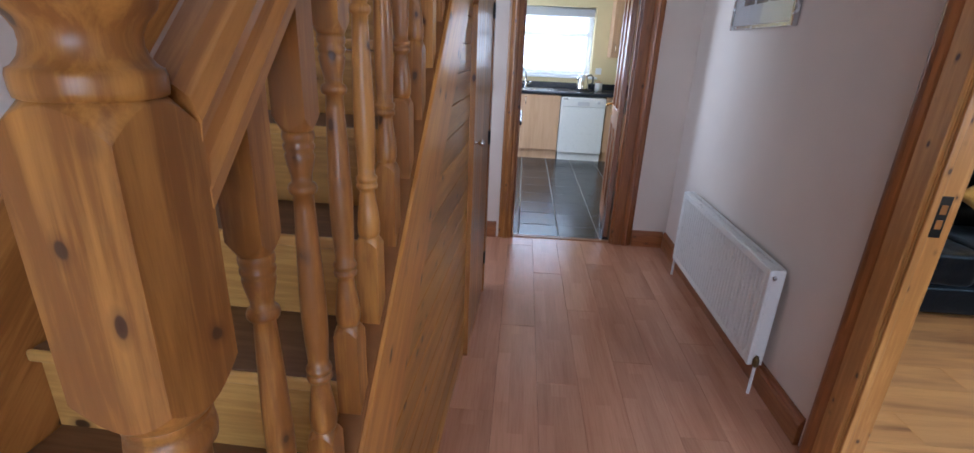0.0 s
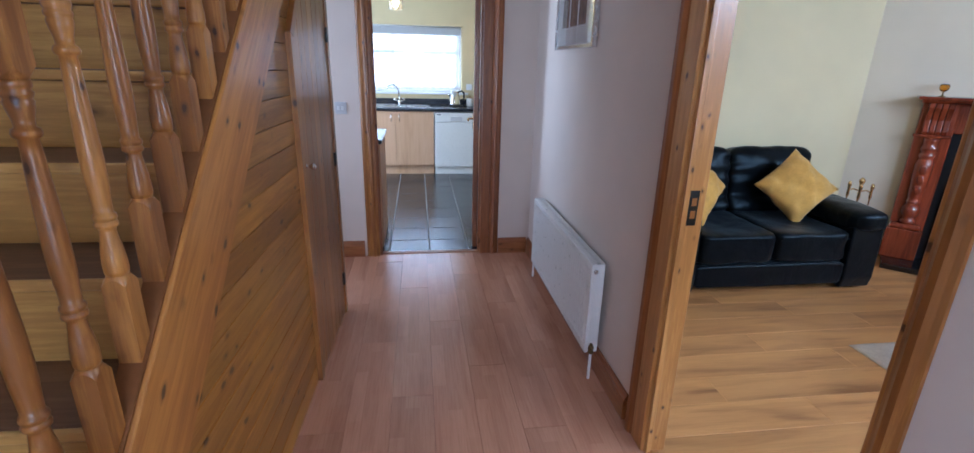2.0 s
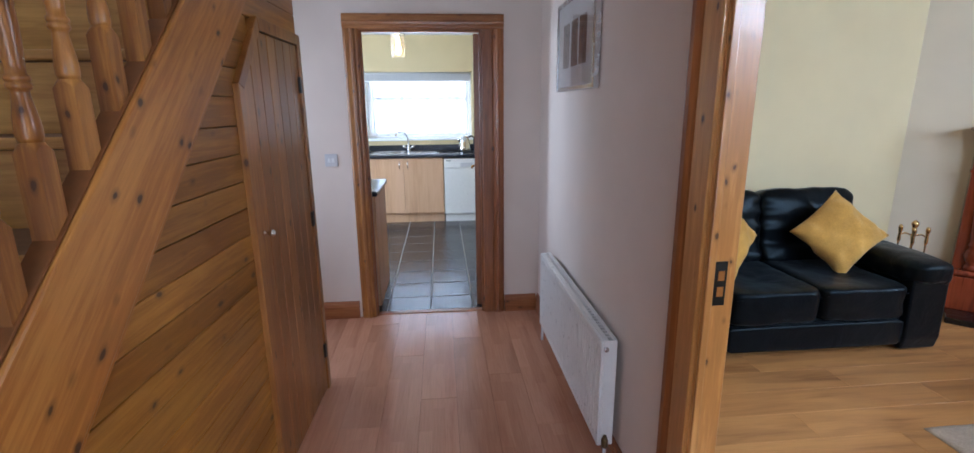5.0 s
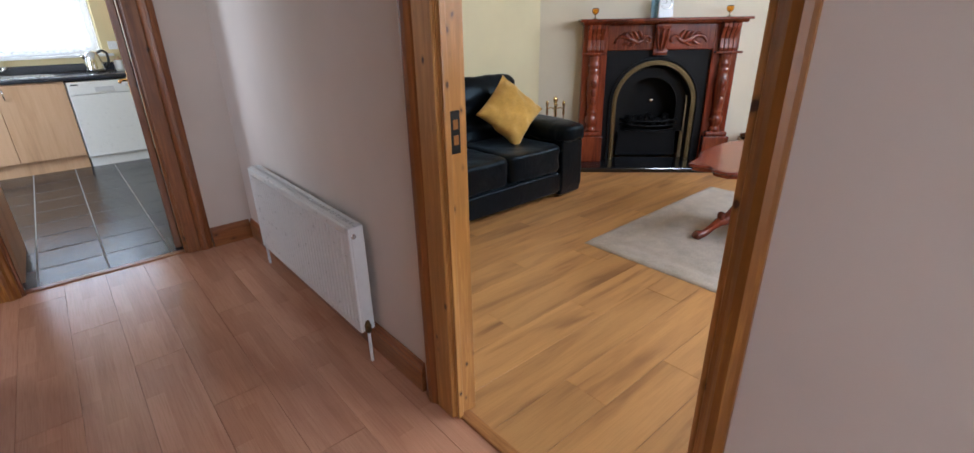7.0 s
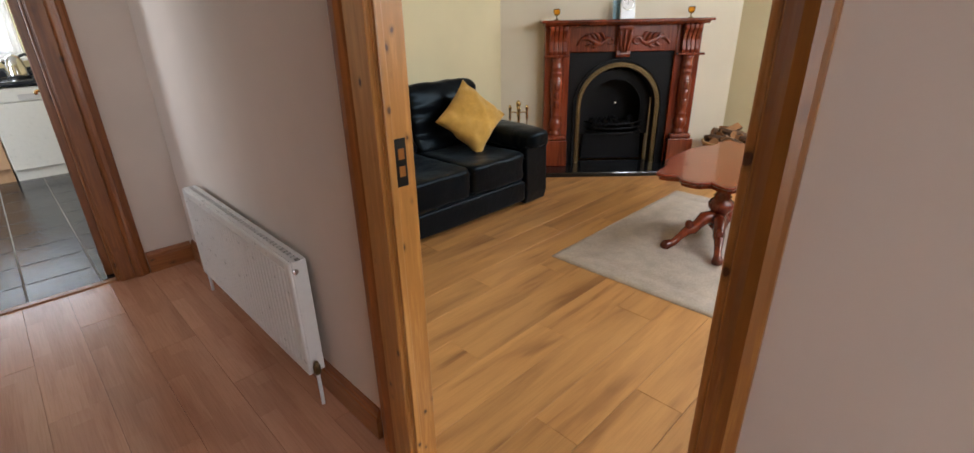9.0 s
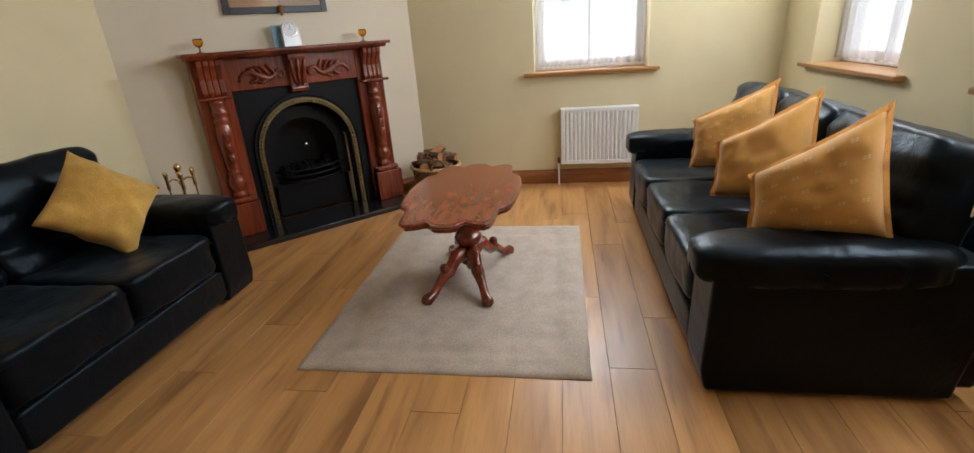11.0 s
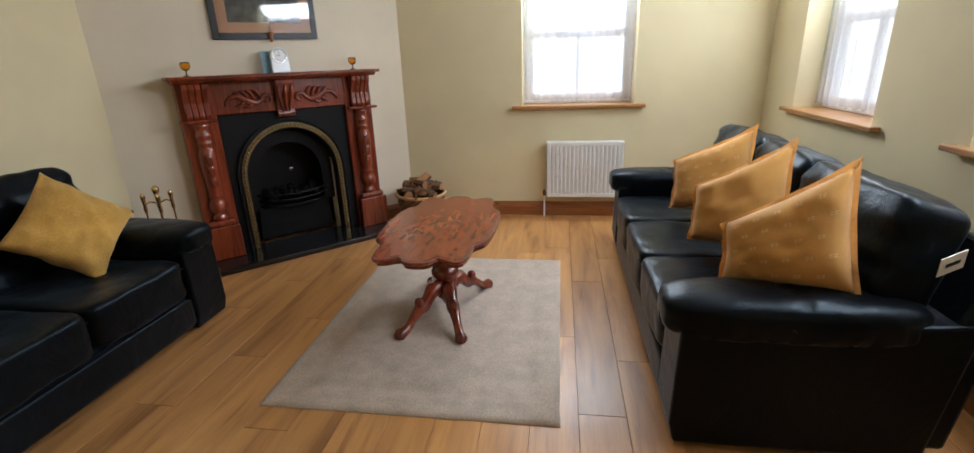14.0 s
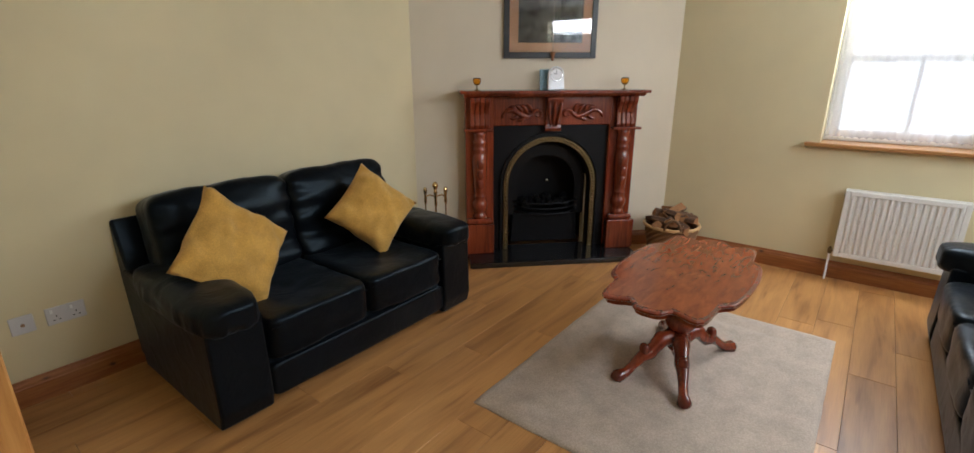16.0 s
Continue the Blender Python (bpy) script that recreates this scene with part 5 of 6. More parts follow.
def arch_band(r0, r1, spring, z0, ya, yb):
    """A flat horseshoe band between two radii, from z0 up the legs and round the arch."""
    inner = [(r0, z0)] + arch_pts(r0, spring) + [(-r0, z0)]
    outer = [(r1, z0)] + arch_pts(r1, spring) + [(-r1, z0)]
    bm = bmesh.new()
    v = [[bm.verts.new((x, y, z)) for x, z in ring] for ring in (inner, outer) for y in (ya, yb)]
    i0, i1, o0, o1 = v
    for k in range(len(inner) - 1):
        bm.faces.new((i0[k], i0[k + 1], o0[k + 1], o0[k]))
        bm.faces.new((i1[k], o1[k], o1[k + 1], i1[k + 1]))
        bm.faces.new((o0[k], o0[k + 1], o1[k + 1], o1[k]))
        bm.faces.new((i0[k], i1[k], i1[k + 1], i0[k + 1]))
    for k in (0, -1):
        bm.faces.new((i0[k], o0[k], o1[k], i1[k]))
    bmesh.ops.recalc_face_normals(bm, faces=bm.faces)
    return bm


SPR = 0.585
# iron plate with the arch cut out: a band from the arch to the rectangle
plate = bmesh.new()
ar = [(0.345, 0.045)] + arch_pts(0.345, SPR, 20) + [(-0.345, 0.045)]
rc = []
for x, z in ar:
    if z <= SPR:
        rc.append((0.475 if x > 0 else -0.475, z))
    else:
        k = min(0.475 / max(abs(x), 1e-6), (1.066 - SPR) / (z - SPR))
        rc.append((x * k, SPR + (z - SPR) * k))
for y0 in (-0.085,):
    a = [plate.verts.new((x, y0, z)) for x, z in ar]
    b = [plate.verts.new((x, y0, z)) for x, z in rc]
    c = [plate.verts.new((x, 0.09, z)) for x, z in ar]
    for k in range(len(ar) - 1):
        plate.faces.new((a[k], a[k + 1], b[k + 1], b[k]))
        plate.faces.new((c[k], c[k + 1], a[k + 1], a[k]))
    for cx in (-1, 1):
        i = min(range(len(rc)), key=lambda q: abs(rc[q][0] - cx * 0.475) + abs(rc[q][1] - 1.066))
part("iron_plate", plate, M_IRON, fire, "black cast iron plate")
for sx in (-1, 1):
    lo, hi = sorted((sx * 0.40, sx * 0.476))
    part("iron_corner", box(lo, hi, -0.084, -0.057, 0.93, 1.066), M_IRON, fire)
part("outer_rim", arch_band(0.400, 0.418, SPR, 0.045, -0.112, -0.084), M_IRON, fire, "raised black iron rim")
part("brass_band", arch_band(0.352, 0.388, SPR, 0.045, -0.108, -0.084), M_BRASS_OLD, fire, "beaded antique brass arch band")
bd = bmesh.new()
for i in range(41):
    a = math.pi * i / 40
    bmesh.ops.create_icosphere(bd, subdivisions=1, radius=0.0095, matrix=Matrix.Translation((0.37 * math.cos(a), -0.11, SPR + 0.37 * math.sin(a))))
for sx in (-1, 1):
    for i in range(17):
        bmesh.ops.create_icosphere(bd, subdivisions=1, radius=0.0095, matrix=Matrix.Translation((sx * 0.37, -0.11, 0.06 + i * 0.0315)))
tagged(part("brass_beading", bd, M_BRASS_OLD, fire, "cast brass beading", smooth=True), kind="stuff")
# fire box
fb = bmesh.new()
quadbox(fb, -0.36, 0.36, 0.30, 0.32, 0.045, 0.96)
quadbox(fb, -0.36, -0.345, 0.09, 0.30, 0.045, 0.96)
quadbox(fb, 0.345, 0.36, 0.09, 0.30, 0.045, 0.96)
quadbox(fb, -0.36, 0.36, 0.09, 0.32, 0.94, 0.96)
part("fire_box", fb, M_IRON, fire, "sooty black fire box")
part("inner_hood", arch_band(0.255, 0.345, SPR - 0.03, 0.30, 0.03, 0.05), M_IRON, fire, "black inner hood")
part("ash_front", prism([(-0.30, 0.05), (0.30, 0.05), (0.285, 0.30), (-0.285, 0.30)], "y", 0.045, 0.085, 0.006), M_IRON, fire, "black ash pit cover")
for z, w in ((0.33, 0.27), (0.375, 0.275), (0.42, 0.28)):
    part("grate_bar", tube([(-w, 0.03, z), (-w * 0.6, -0.035, z - 0.01), (0, -0.055, z - 0.014), (w * 0.6, -0.035, z - 0.01), (w, 0.03, z)], 0.009, 8), M_IRON, fire, smooth=True)
part("hood_knob", lathe([(0.004, 0), (0.012, 0.006), (0.02, 0.02), (0.012, 0.03), (0.003, 0.034)], 14), M_CHROME, fire, "bright damper knob", smooth=True, m=pose(0, 0.03, 0.60, 90, 0, 0))
bmc = bmesh.new()
rng = random.Random(4)
for i in range(26):
    bmesh.ops.create_icosphere(bmc, subdivisions=1, radius=rng.uniform(0.025, 0.045), matrix=Matrix.Translation((rng.uniform(-0.22, 0.22), rng.uniform(0.03, 0.22), 0.36 + rng.uniform(0, 0.06))))
tagged(part("coal", bmc, M_IRON, fire, "cold black coal"), kind="stuff")

# things on and round the mantel
def goblet(m):
    g = thing("goblet", m, "small amber glass goblet on the mantel shelf", "glass", "amber goblets")
    part("bowl", lathe([(0.006, 0.036), (0.020, 0.042), (0.030, 0.058), (0.032, 0.076), (0.027, 0.092), (0.0245, 0.091), (0.028, 0.075), (0.026, 0.060), (0.016, 0.047), (0.003, 0.044)], 20), M_AMBER, g, smooth=True)
    part("stem", lathe([(0.024, 0), (0.023, 0.004), (0.007, 0.009), (0.005, 0.02), (0.006, 0.036)], 18), M_BRASS_OLD, g, "dark bronze foot", smooth=True)
    return g


goblet(MANTEL @ pose(-0.605, -0.12, 1.333))
goblet(MANTEL @ pose(0.575, -0.12, 1.333))
clock = thing("clock", MANTEL @ pose(0.01, -0.135, 1.333, -6, 0, 0), "white arched mantel clock with a round dial", "clock")
M_PORC = plain("white_porcelain", (0.74, 0.76, 0.78), 0.2, vary=0.03)
M_BLUE = plain("blue_print", (0.22, 0.40, 0.52), 0.4, vary=0.4, scale=60)
part("case", prism([(-0.065, 0.0), (0.065, 0.0), (0.062, 0.115)] + [(0.062 * math.cos(math.pi * i / 12), 0.115 + 0.062 * math.sin(math.pi * i / 12)) for i in range(1, 12)] + [(-0.062, 0.115)], "y", -0.02, 0.02, 0.004), M_PORC, clock)
part("dial", lathe([(0.046, 0), (0.046, 0.003), (0.044, 0.004)], 32), M_UPVC, clock, m=pose(0, -0.0205, 0.115, 90, 0, 0))
part("dial_ring", tube([(0.047 * math.cos(2 * math.pi * i / 32), -0.024, 0.115 + 0.047 * math.sin(2 * math.pi * i / 32)) for i in range(33)], 0.0035, 6), M_STEEL, clock, "grey metal bezel")
for a, L in ((0, 0.032), (-75, 0.022)):
    part("clock_hand", box(-0.0015, 0.0015, -0.0262, -0.0252, 0, L), M_BLACKP, clock, m=pose(0, 0, 0.115, 0, a, 0))
for k in range(12):
    part("hour_mark", box(-0.001, 0.001, -0.0256, -0.0247, 0.034, 0.041), M_BLACKP, clock, m=pose(0, 0, 0.115, 0, 30 * k, 0))
card = solid("greeting_card", box(-0.055, 0.055, -0.002, 0.002, 0, 0.155, 0.001), M_BLUE, "pale blue card standing behind the clock", "card", m=MANTEL @ pose(-0.05, -0.085, 1.333, -8, 0, 4))


def framed_picture(name, m, w, h, border, frame_mat, mount_mat, label, depth=0.025):
    p = thing(name, m, label, "picture")
    for b in (box(0, border, -depth, -0.002, 0, h, 0.003), box(w - border, w, -depth, -0.002, 0, h, 0.003),
              box(border, w - border, -depth, -0.002, 0, border, 0.003), box(border, w - border, -depth, -0.002, h - border, h, 0.003)):
        part("frame_side", b, frame_mat, p)
    part("mount", box(border, w - border, -depth + 0.010, -0.004, border, h - border), mount_mat, p)
    gl = part("glazing", box(border, w - border, -depth + 0.004, -depth + 0.006, border, h - border), M_GLASS, p, "clear picture glass")
    return p


M_PEACH = paint("peach_mount", (0.70, 0.42, 0.26), 0.8, 0.03)
M_PHOTO = plain("dark_landscape_print", (0.10, 0.105, 0.10), 0.6, vary=0.9, scale=14)
pl = framed_picture("framed_picture", MANTEL @ pose(-0.385, -0.001, 1.57), 0.74, 0.60, 0.045, M_BLACKP, M_PEACH, "dark-framed landscape print with a peach mount")
part("print", box(0.115, 0.625, -0.0165, -0.0155, 0.115, 0.49), M_PHOTO, pl, "dark grey landscape print")
# small brass pull hanging before the picture
pull = thing("light_pull", MANTEL @ pose(0.0, -0.045, 1.55), "small turned wooden pull hanging on a cord", "light pull")
part("cup", lathe([(0.008, 0.0), (0.012, 0.012), (0.013, 0.03), (0.022, 0.06), (0.023, 0.068), (0.004, 0.07)], 16), wood("turned_oak", (0.30, 0.12, 0.04), (0.2, 0.07, 0.02), "Z", knots=False), pull, smooth=True)
part("cord", tube([(0, 0, 0.065), (0, 0, 0.45), (0, 0.03, 0.83), (0, 0.042, 0.877)], 0.0025, 6), M_STEEL, pull)

# log basket
basket = thing("log_basket", pose(5.07, 1.37, 0), "round wicker basket heaped with split logs", "basket")
bw_ = bmesh.new()
seg = 40
rows = []
for j in range(15):
    f = j / 14
    R = 0.155 + 0.055 * f
    rows.append([bw_.verts.new(((R + (0.006 if (i + j) % 2 else -0.004)) * math.cos(2 * math.pi * i / seg), (R + (0.006 if (i + j) % 2 else -0.004)) * math.sin(2 * math.pi * i / seg), 0.002 + 0.29 * f)) for i in range(seg)])
for a, b in zip(rows, rows[1:]):
    for i in range(seg):
        bw_.faces.new((a[i], a[(i + 1) % seg], b[(i + 1) % seg], b[i]))
bw_.faces.new(rows[0][::-1])
part("weave", bw_, M_WICKER, basket, "woven brown willow side")
part("rim", tube([(0.212 * math.cos(2 * math.pi * i / 32), 0.212 * math.sin(2 * math.pi * i / 32), 0.298 + 0.004 * (i % 2)) for i in range(33)], 0.014, 8), plain("pale_willow", (0.50, 0.32, 0.15), 0.6, vary=0.3, scale=80), basket, "pale plaited rim", smooth=True)
for a in (200, 20):
    c = Vector((0.21 * math.cos(radians(a)), 0.21 * math.sin(radians(a)), 0.30))
    t = Vector((-math.sin(radians(a)), math.cos(radians(a)), 0))
    part("handle", tube([c + t * 0.06 * math.cos(math.pi * i / 8) + Vector((0, 0, 0.085 * math.sin(math.pi * i / 8))) for i in range(9)], 0.010, 8), M_WICKER, basket, smooth=True)
rng = random.Random(11)
for i in range(28):
    a, rr = rng.uniform(0, 6.28), 0.16 * math.sqrt(rng.random())
    L, R = rng.uniform(0.13, 0.18), rng.uniform(0.032, 0.05)
    bm = bmesh.new()
    k = 7
    base = [(R * rng.uniform(0.75, 1.1) * math.cos(2 * math.pi * q / k * 0.72), R * rng.uniform(0.75, 1.1) * math.sin(2 * math.pi * q / k * 0.72)) for q in range(k)]
    v0 = [bm.verts.new((x, -L / 2, z)) for x, z in base]
    v1 = [bm.verts.new((x * 0.95, L / 2, z * 0.95)) for x, z in base]
    for q in range(k):
        bm.faces.new((v0[q], v0[(q + 1) % k], v1[(q + 1) % k], v1[q])).material_index = 1 if q == k - 1 else 0
    bm.faces.new(v0[::-1]).material_index = 1
    bm.faces.new(v1).material_index = 1
    z = 0.305 + 0.12 * (1 - rr / 0.16) + rng.uniform(-0.02, 0.02)
    lg = part("log", bm, M_LOGBARK, basket, m=pose(rr * math.cos(a), rr * math.sin(a), z, rng.uniform(-30, 30), rng.uniform(0, 360), rng.uniform(0, 180)))
    lg.data.materials.append(M_LOGEND)

# companion set
tools = thing("fire_tools", pose(3.69, 2.70, 0) @ Matrix.Diagonal((1, 1, 1.13, 1)), "polished brass fire tools hanging on a stand", "fire tools")
part("stand_base", lathe([(0.085, 0), (0.085, 0.012), (0.06, 0.022), (0.015, 0.03)], 20), M_BRASS, tools, smooth=True)
part("stand_rod", lathe([(0.007, 0.02), (0.007, 0.56), (0.014, 0.57), (0.010, 0.58), (0.022, 0.60), (0.022, 0.615), (0.006, 0.632)], 14), M_BRASS, tools, smooth=True)
for k in range(4):
    a = radians(45 + 90 * k)
    cx, cy = 0.075 * math.cos(a), 0.075 * math.sin(a)
    part("hook", tube([(0, 0, 0.53), (cx * 0.6, cy * 0.6, 0.545), (cx, cy, 0.53)], 0.005, 8), M_BRASS, tools)
    part("tool_rod", tube([(cx, cy, 0.12), (cx, cy, 0.50)], 0.005, 8), M_BRASS, tools)
    part("tool_grip", lathe([(0.006, 0.48), (0.012, 0.50), (0.009, 0.54), (0.015, 0.575), (0.012, 0.59), (0.004, 0.597)], 12, Matrix.Translation((cx, cy, 0))), M_BRASS, tools, smooth=True)
    part("tool_head", puff(-0.025, 0.025, -0.008, 0.008, 0.07, 0.13, 0.5, 5), M_BLACKM, tools, m=pose(cx, cy, 0, 0, 0, 45 + 90 * k))

# sockets on the cream wall
def socket(name, m, w, gangs, label):
    s = thing(name, m, label, "socket")
    part("plate", box(0, w, -0.010, -0.001, 0, 0.086, 0.003, 2), M_SWITCH, s)
    for i in range(gangs):
        cx = w * (i + 0.5) / gangs
        part("rocker", box(cx - 0.022 * 1, cx - 0.010, -0.014, -0.010, 0.058, 0.076, 0.001), M_UPVC, s)
        for dx, dz, ww, hh in ((0, 0.040, 0.004, 0.009), (-0.011, 0.022, 0.008, 0.004), (0.011, 0.022, 0.008, 0.004)):
            part("pin_slot", box(cx + dx - ww / 2, cx + dx + ww / 2, -0.0106, -0.0099, dz - hh / 2, dz + hh / 2), M_BLACKP, s)
    return s


socket("double_socket", pose(1.462, NY, 0.352), 0.150, 2, "white double wall socket above the skirting")
aer = thing("aerial_socket", pose(1.335, NY, 0.352), "white single aerial socket above the skirting", "socket")
part("plate", box(0, 0.086, -0.010, -0.001, 0, 0.086, 0.003, 2), M_SWITCH, aer)
part("jack", lathe([(0.008, 0), (0.008, 0.006), (0.004, 0.006)], 12), M_STEEL, aer, m=pose(0.043, -0.010, 0.043, 90, 0, 0))

# ---- hall ----
hp = framed_picture("framed_picture", pose(HX, 2.50, 1.605, 0, 0, -90), 0.71, 0.46, 0.022, M_STEEL, M_UPVC, "silver framed triptych print on the hall wall", 0.032)
for k in range(3):
    part("print", box(0.13 + k * 0.155, 0.13 + k * 0.155 + 0.125, -0.0235, -0.0225, 0.12, 0.34), plain("grey_photo", (0.16, 0.13, 0.11), 0.6, vary=0.8, scale=25) if k == 0 else bpy.data.materials["grey_photo"], hp, "small grey photograph")
sw = thing("light_switch", pose(HX, -0.405, 1.128, 0, 0, -90), "white two-gang light switch on the hall wall", "light switch")
part("plate", box(0, 0.146, -0.011, -0.001, 0, 0.10, 0.004, 2), M_SWITCH, sw)
for k in (0.048, 0.078, 0.104):
    part("rocker", box(k - 0.0125, k + 0.0125, -0.016, -0.011, 0.036, 0.066, 0.003, 2), M_UPVC, sw)
for k in (0.026, 0.122):
    part("screw", lathe([(0.004, 0), (0.004, 0.0015), (0.001, 0.002)], 10), M_STEEL, sw, m=pose(k, -0.011, 0.05, 90, 0, 0))
es = thing("light_switch", pose(-0.462, NY, 1.135), "white light switch on the hall end wall", "light switch")
part("plate", box(0, 0.086, -0.010, -0.001, 0, 0.086, 0.003, 2), M_SWITCH, es)
for k in (0.03, 0.056):
    part("rocker", box(k - 0.010, k + 0.010, -0.015, -0.010, 0.028, 0.058, 0.002), M_UPVC, es)

# ---- kitchen ----
# panelled doors standing open
def panel_door(m, label, DW, mz, mx):
    kd = thing("door", m, label, "door")
    part("stile", box(0, 0.11, 0.0, 0.04, 0.006, DH - 0.004, 0.004), mz, kd)
    part("stile", box(DW - 0.11, DW, 0.0, 0.04, 0.006, DH - 0.004, 0.004), mz, kd)
    for z0, z1 in ((0.006, 0.22), (0.86, 1.02), (DH - 0.12, DH - 0.004)):
        part("rail", box(0.11, DW - 0.11, 0.001, 0.039, z0, z1, 0.003), mx, kd)
    for z0, z1 in ((0.22, 0.86), (1.02, DH - 0.12)):
        part("mullion", box(DW / 2 - 0.045, DW / 2 + 0.045, 0.001, 0.039, z0, z1, 0.003), mz, kd)
        for x0, x1 in ((0.11, DW / 2 - 0.045), (DW / 2 + 0.045, DW - 0.11)):
            part("panel", box(x0 + 0.002, x1 - 0.002, 0.012, 0.028, z0 + 0.002, z1 - 0.002, 0.006, 2), mz, kd)
    for sy in (-1, 1):
        yy = 0.02 + sy * 0.02
        part("handle_plate", box(DW - 0.075, DW - 0.04, min(yy, yy + sy * 0.005), max(yy, yy + sy * 0.005), 0.92, 1.08, 0.002), M_BRASS, kd)
        part("handle", tube([(DW - 0.058, yy, 1.02), (DW - 0.058, yy + sy * 0.045, 1.02), (DW - 0.09, yy + sy * 0.05, 1.02), (DW - 0.16, yy + sy * 0.048, 1.015)], 0.009, 10), M_BRASS, kd, "brass lever handle", smooth=True)
    return kd


panel_door(pose(KX1 - 0.004, NK + 0.004, 0, 0, 0, 84), "dark stained panelled pine door standing open", KX1 - KX0 - 0.01, M_DARK_Z, M_SKIRT_X)
panel_door(pose(LX + 0.018, DY0 - 0.036, 0, 0, 0, -45), "varnished panelled pine door standing wide open", DY1 - DY0 - 0.01, M_TRIM_Z, M_TRIM_X)
for z in (0.23, 1.02, 1.78):
    hg = solid("door_hinge", box(KX1 - 0.0030, KX1 - 0.0005, NY + 0.085, NK, z, z + 0.10), M_BLACKM, "black steel butt hinge on the kitchen door frame", "hinge", group="kitchen door hinges")


def base_unit(x0, x1, doors, label):
    u = thing("base_unit", pose(x0, 6.22, 0), label, "cabinet", "kitchen base units")
    w = x1 - x0
    part("carcass", box(0.002, w - 0.002, 0.022, 0.58, 0.13, 0.88), M_UNIT, u)
    part("plinth", box(0.002, w - 0.002, 0.05, 0.066, 0.0, 0.13), M_UNIT, u)
    dw = w / doors
    for i in range(doors):
        d = part("door", box(i * dw + 0.002, (i + 1) * dw - 0.002, 0.0, 0.020, 0.135, 0.872, 0.003, 2), M_UNIT, u)
        hx = (i + 1) * dw - 0.055 if i % 2 == 0 and doors > 1 else i * dw + 0.055
        part("handle", tube([(hx, 0.0, 0.74), (hx, -0.028, 0.752), (hx, -0.030, 0.79), (hx, -0.028, 0.828), (hx, 0.0, 0.84)], 0.006, 8), M_CHROME, d, "curved chrome handle", smooth=True)
    return u


base_unit(-0.69, 0.362, 2, "pale beech sink unit with two doors and chrome handles")
base_unit(-1.70, -0.694, 2, "pale beech base unit with two doors and chrome handles")
base_unit(0.975, 1.575, 1, "pale beech base unit beside the dishwasher")
dwm = thing("dishwasher", pose(0.372, 6.215, 0), "white dishwasher with a control strip under the worktop", "dishwasher")
part("body", box(0, 0.595, 0.02, 0.58, 0.10, 0.865), M_WHITE_METAL, dwm)
part("plinth", box(0.005, 0.59, 0.035, 0.05, 0.0, 0.10), M_WHITE_METAL, dwm)
part("door", box(0, 0.595, -0.004, 0.019, 0.108, 0.735, 0.006, 2), M_WHITE_METAL, dwm)
ctl = part("control_panel", box(0, 0.595, -0.008, 0.019, 0.740, 0.862, 0.006, 2), M_WHITE_METAL, dwm)
part("grip", box(0.22, 0.38, -0.013, -0.008, 0.755, 0.805, 0.006, 2), M_SWITCH, ctl, "grey recessed grip")
part("dial", lathe([(0.02, 0), (0.018, 0.014), (0.004, 0.016)], 16), M_SWITCH, ctl, m=pose(0.50, -0.008, 0.805, 90, 0, 0))
part("print_bar", box(0.03, 0.09, -0.0088, -0.0079, 0.83, 0.842), M_BLACKP, ctl, "small dark printed bar")
wt = thing("worktop", pose(0, 0, 0), "dark speckled worktop with an upstand", "worktop")
part("slab", box(-1.75, 1.60, 6.19, 6.828, 0.882, 0.922, 0.012, 3), M_WORKTOP, wt)
part("upstand", box(-1.75, 1.60, 6.808, 6.828, 0.924, 1.01, 0.003), M_WORKTOP, wt)
sink = thing("sink", pose(0, 0, 0.922), "stainless steel sink with drainer set in the worktop", "sink")
part("drainer", box(-0.62, 0.32, 6.29, 6.74, 0.001, 0.007, 0.004, 2), M_STEEL, sink)
part("bowl_rim", tube([(-0.57 + 0.40 * a, 6.34 + 0.34 * b, 0.010) for a, b in ((0, 0), (1, 0), (1, 1), (0, 1), (0, 0))], 0.006, 8), M_STEEL, sink)
for k in range(7):
    part("drainer_ridge", box(-0.10, 0.28, 6.36 + k * 0.05, 6.372 + k * 0.05, 0.006, 0.0105, 0.002), M_STEEL, sink)
tap = thing("tap", pose(-0.12, 6.755, 0.926), "chrome swan-neck mixer tap", "tap")
part("body", lathe([(0.025, 0), (0.022, 0.02), (0.016, 0.04), (0.016, 0.10), (0.011, 0.12)], 16), M_CHROME, tap, smooth=True)
part("spout", tube([(0, 0, 0.10), (-0.01, -0.01, 0.20), (-0.05, -0.05, 0.27), (-0.10, -0.10, 0.285), (-0.15, -0.15, 0.26), (-0.165, -0.165, 0.22)], 0.011, 12), M_CHROME, tap, smooth=True)
for sx in (-1, 1):
    part("tap_arm", tube([(0, 0, 0.045), (sx * 0.06, 0, 0.055)], 0.010, 10), M_CHROME, tap)
    part("tap_head", lathe([(0.02, 0), (0.024, 0.012), (0.018, 0.03), (0.004, 0.034)], 12, Matrix.Translation((sx * 0.065, 0, 0.055))), M_CHROME, tap, smooth=True)
kettle = thing("kettle", pose(0.67, 6.56, 0.922), "polished steel jug kettle with a black handle", "kettle")
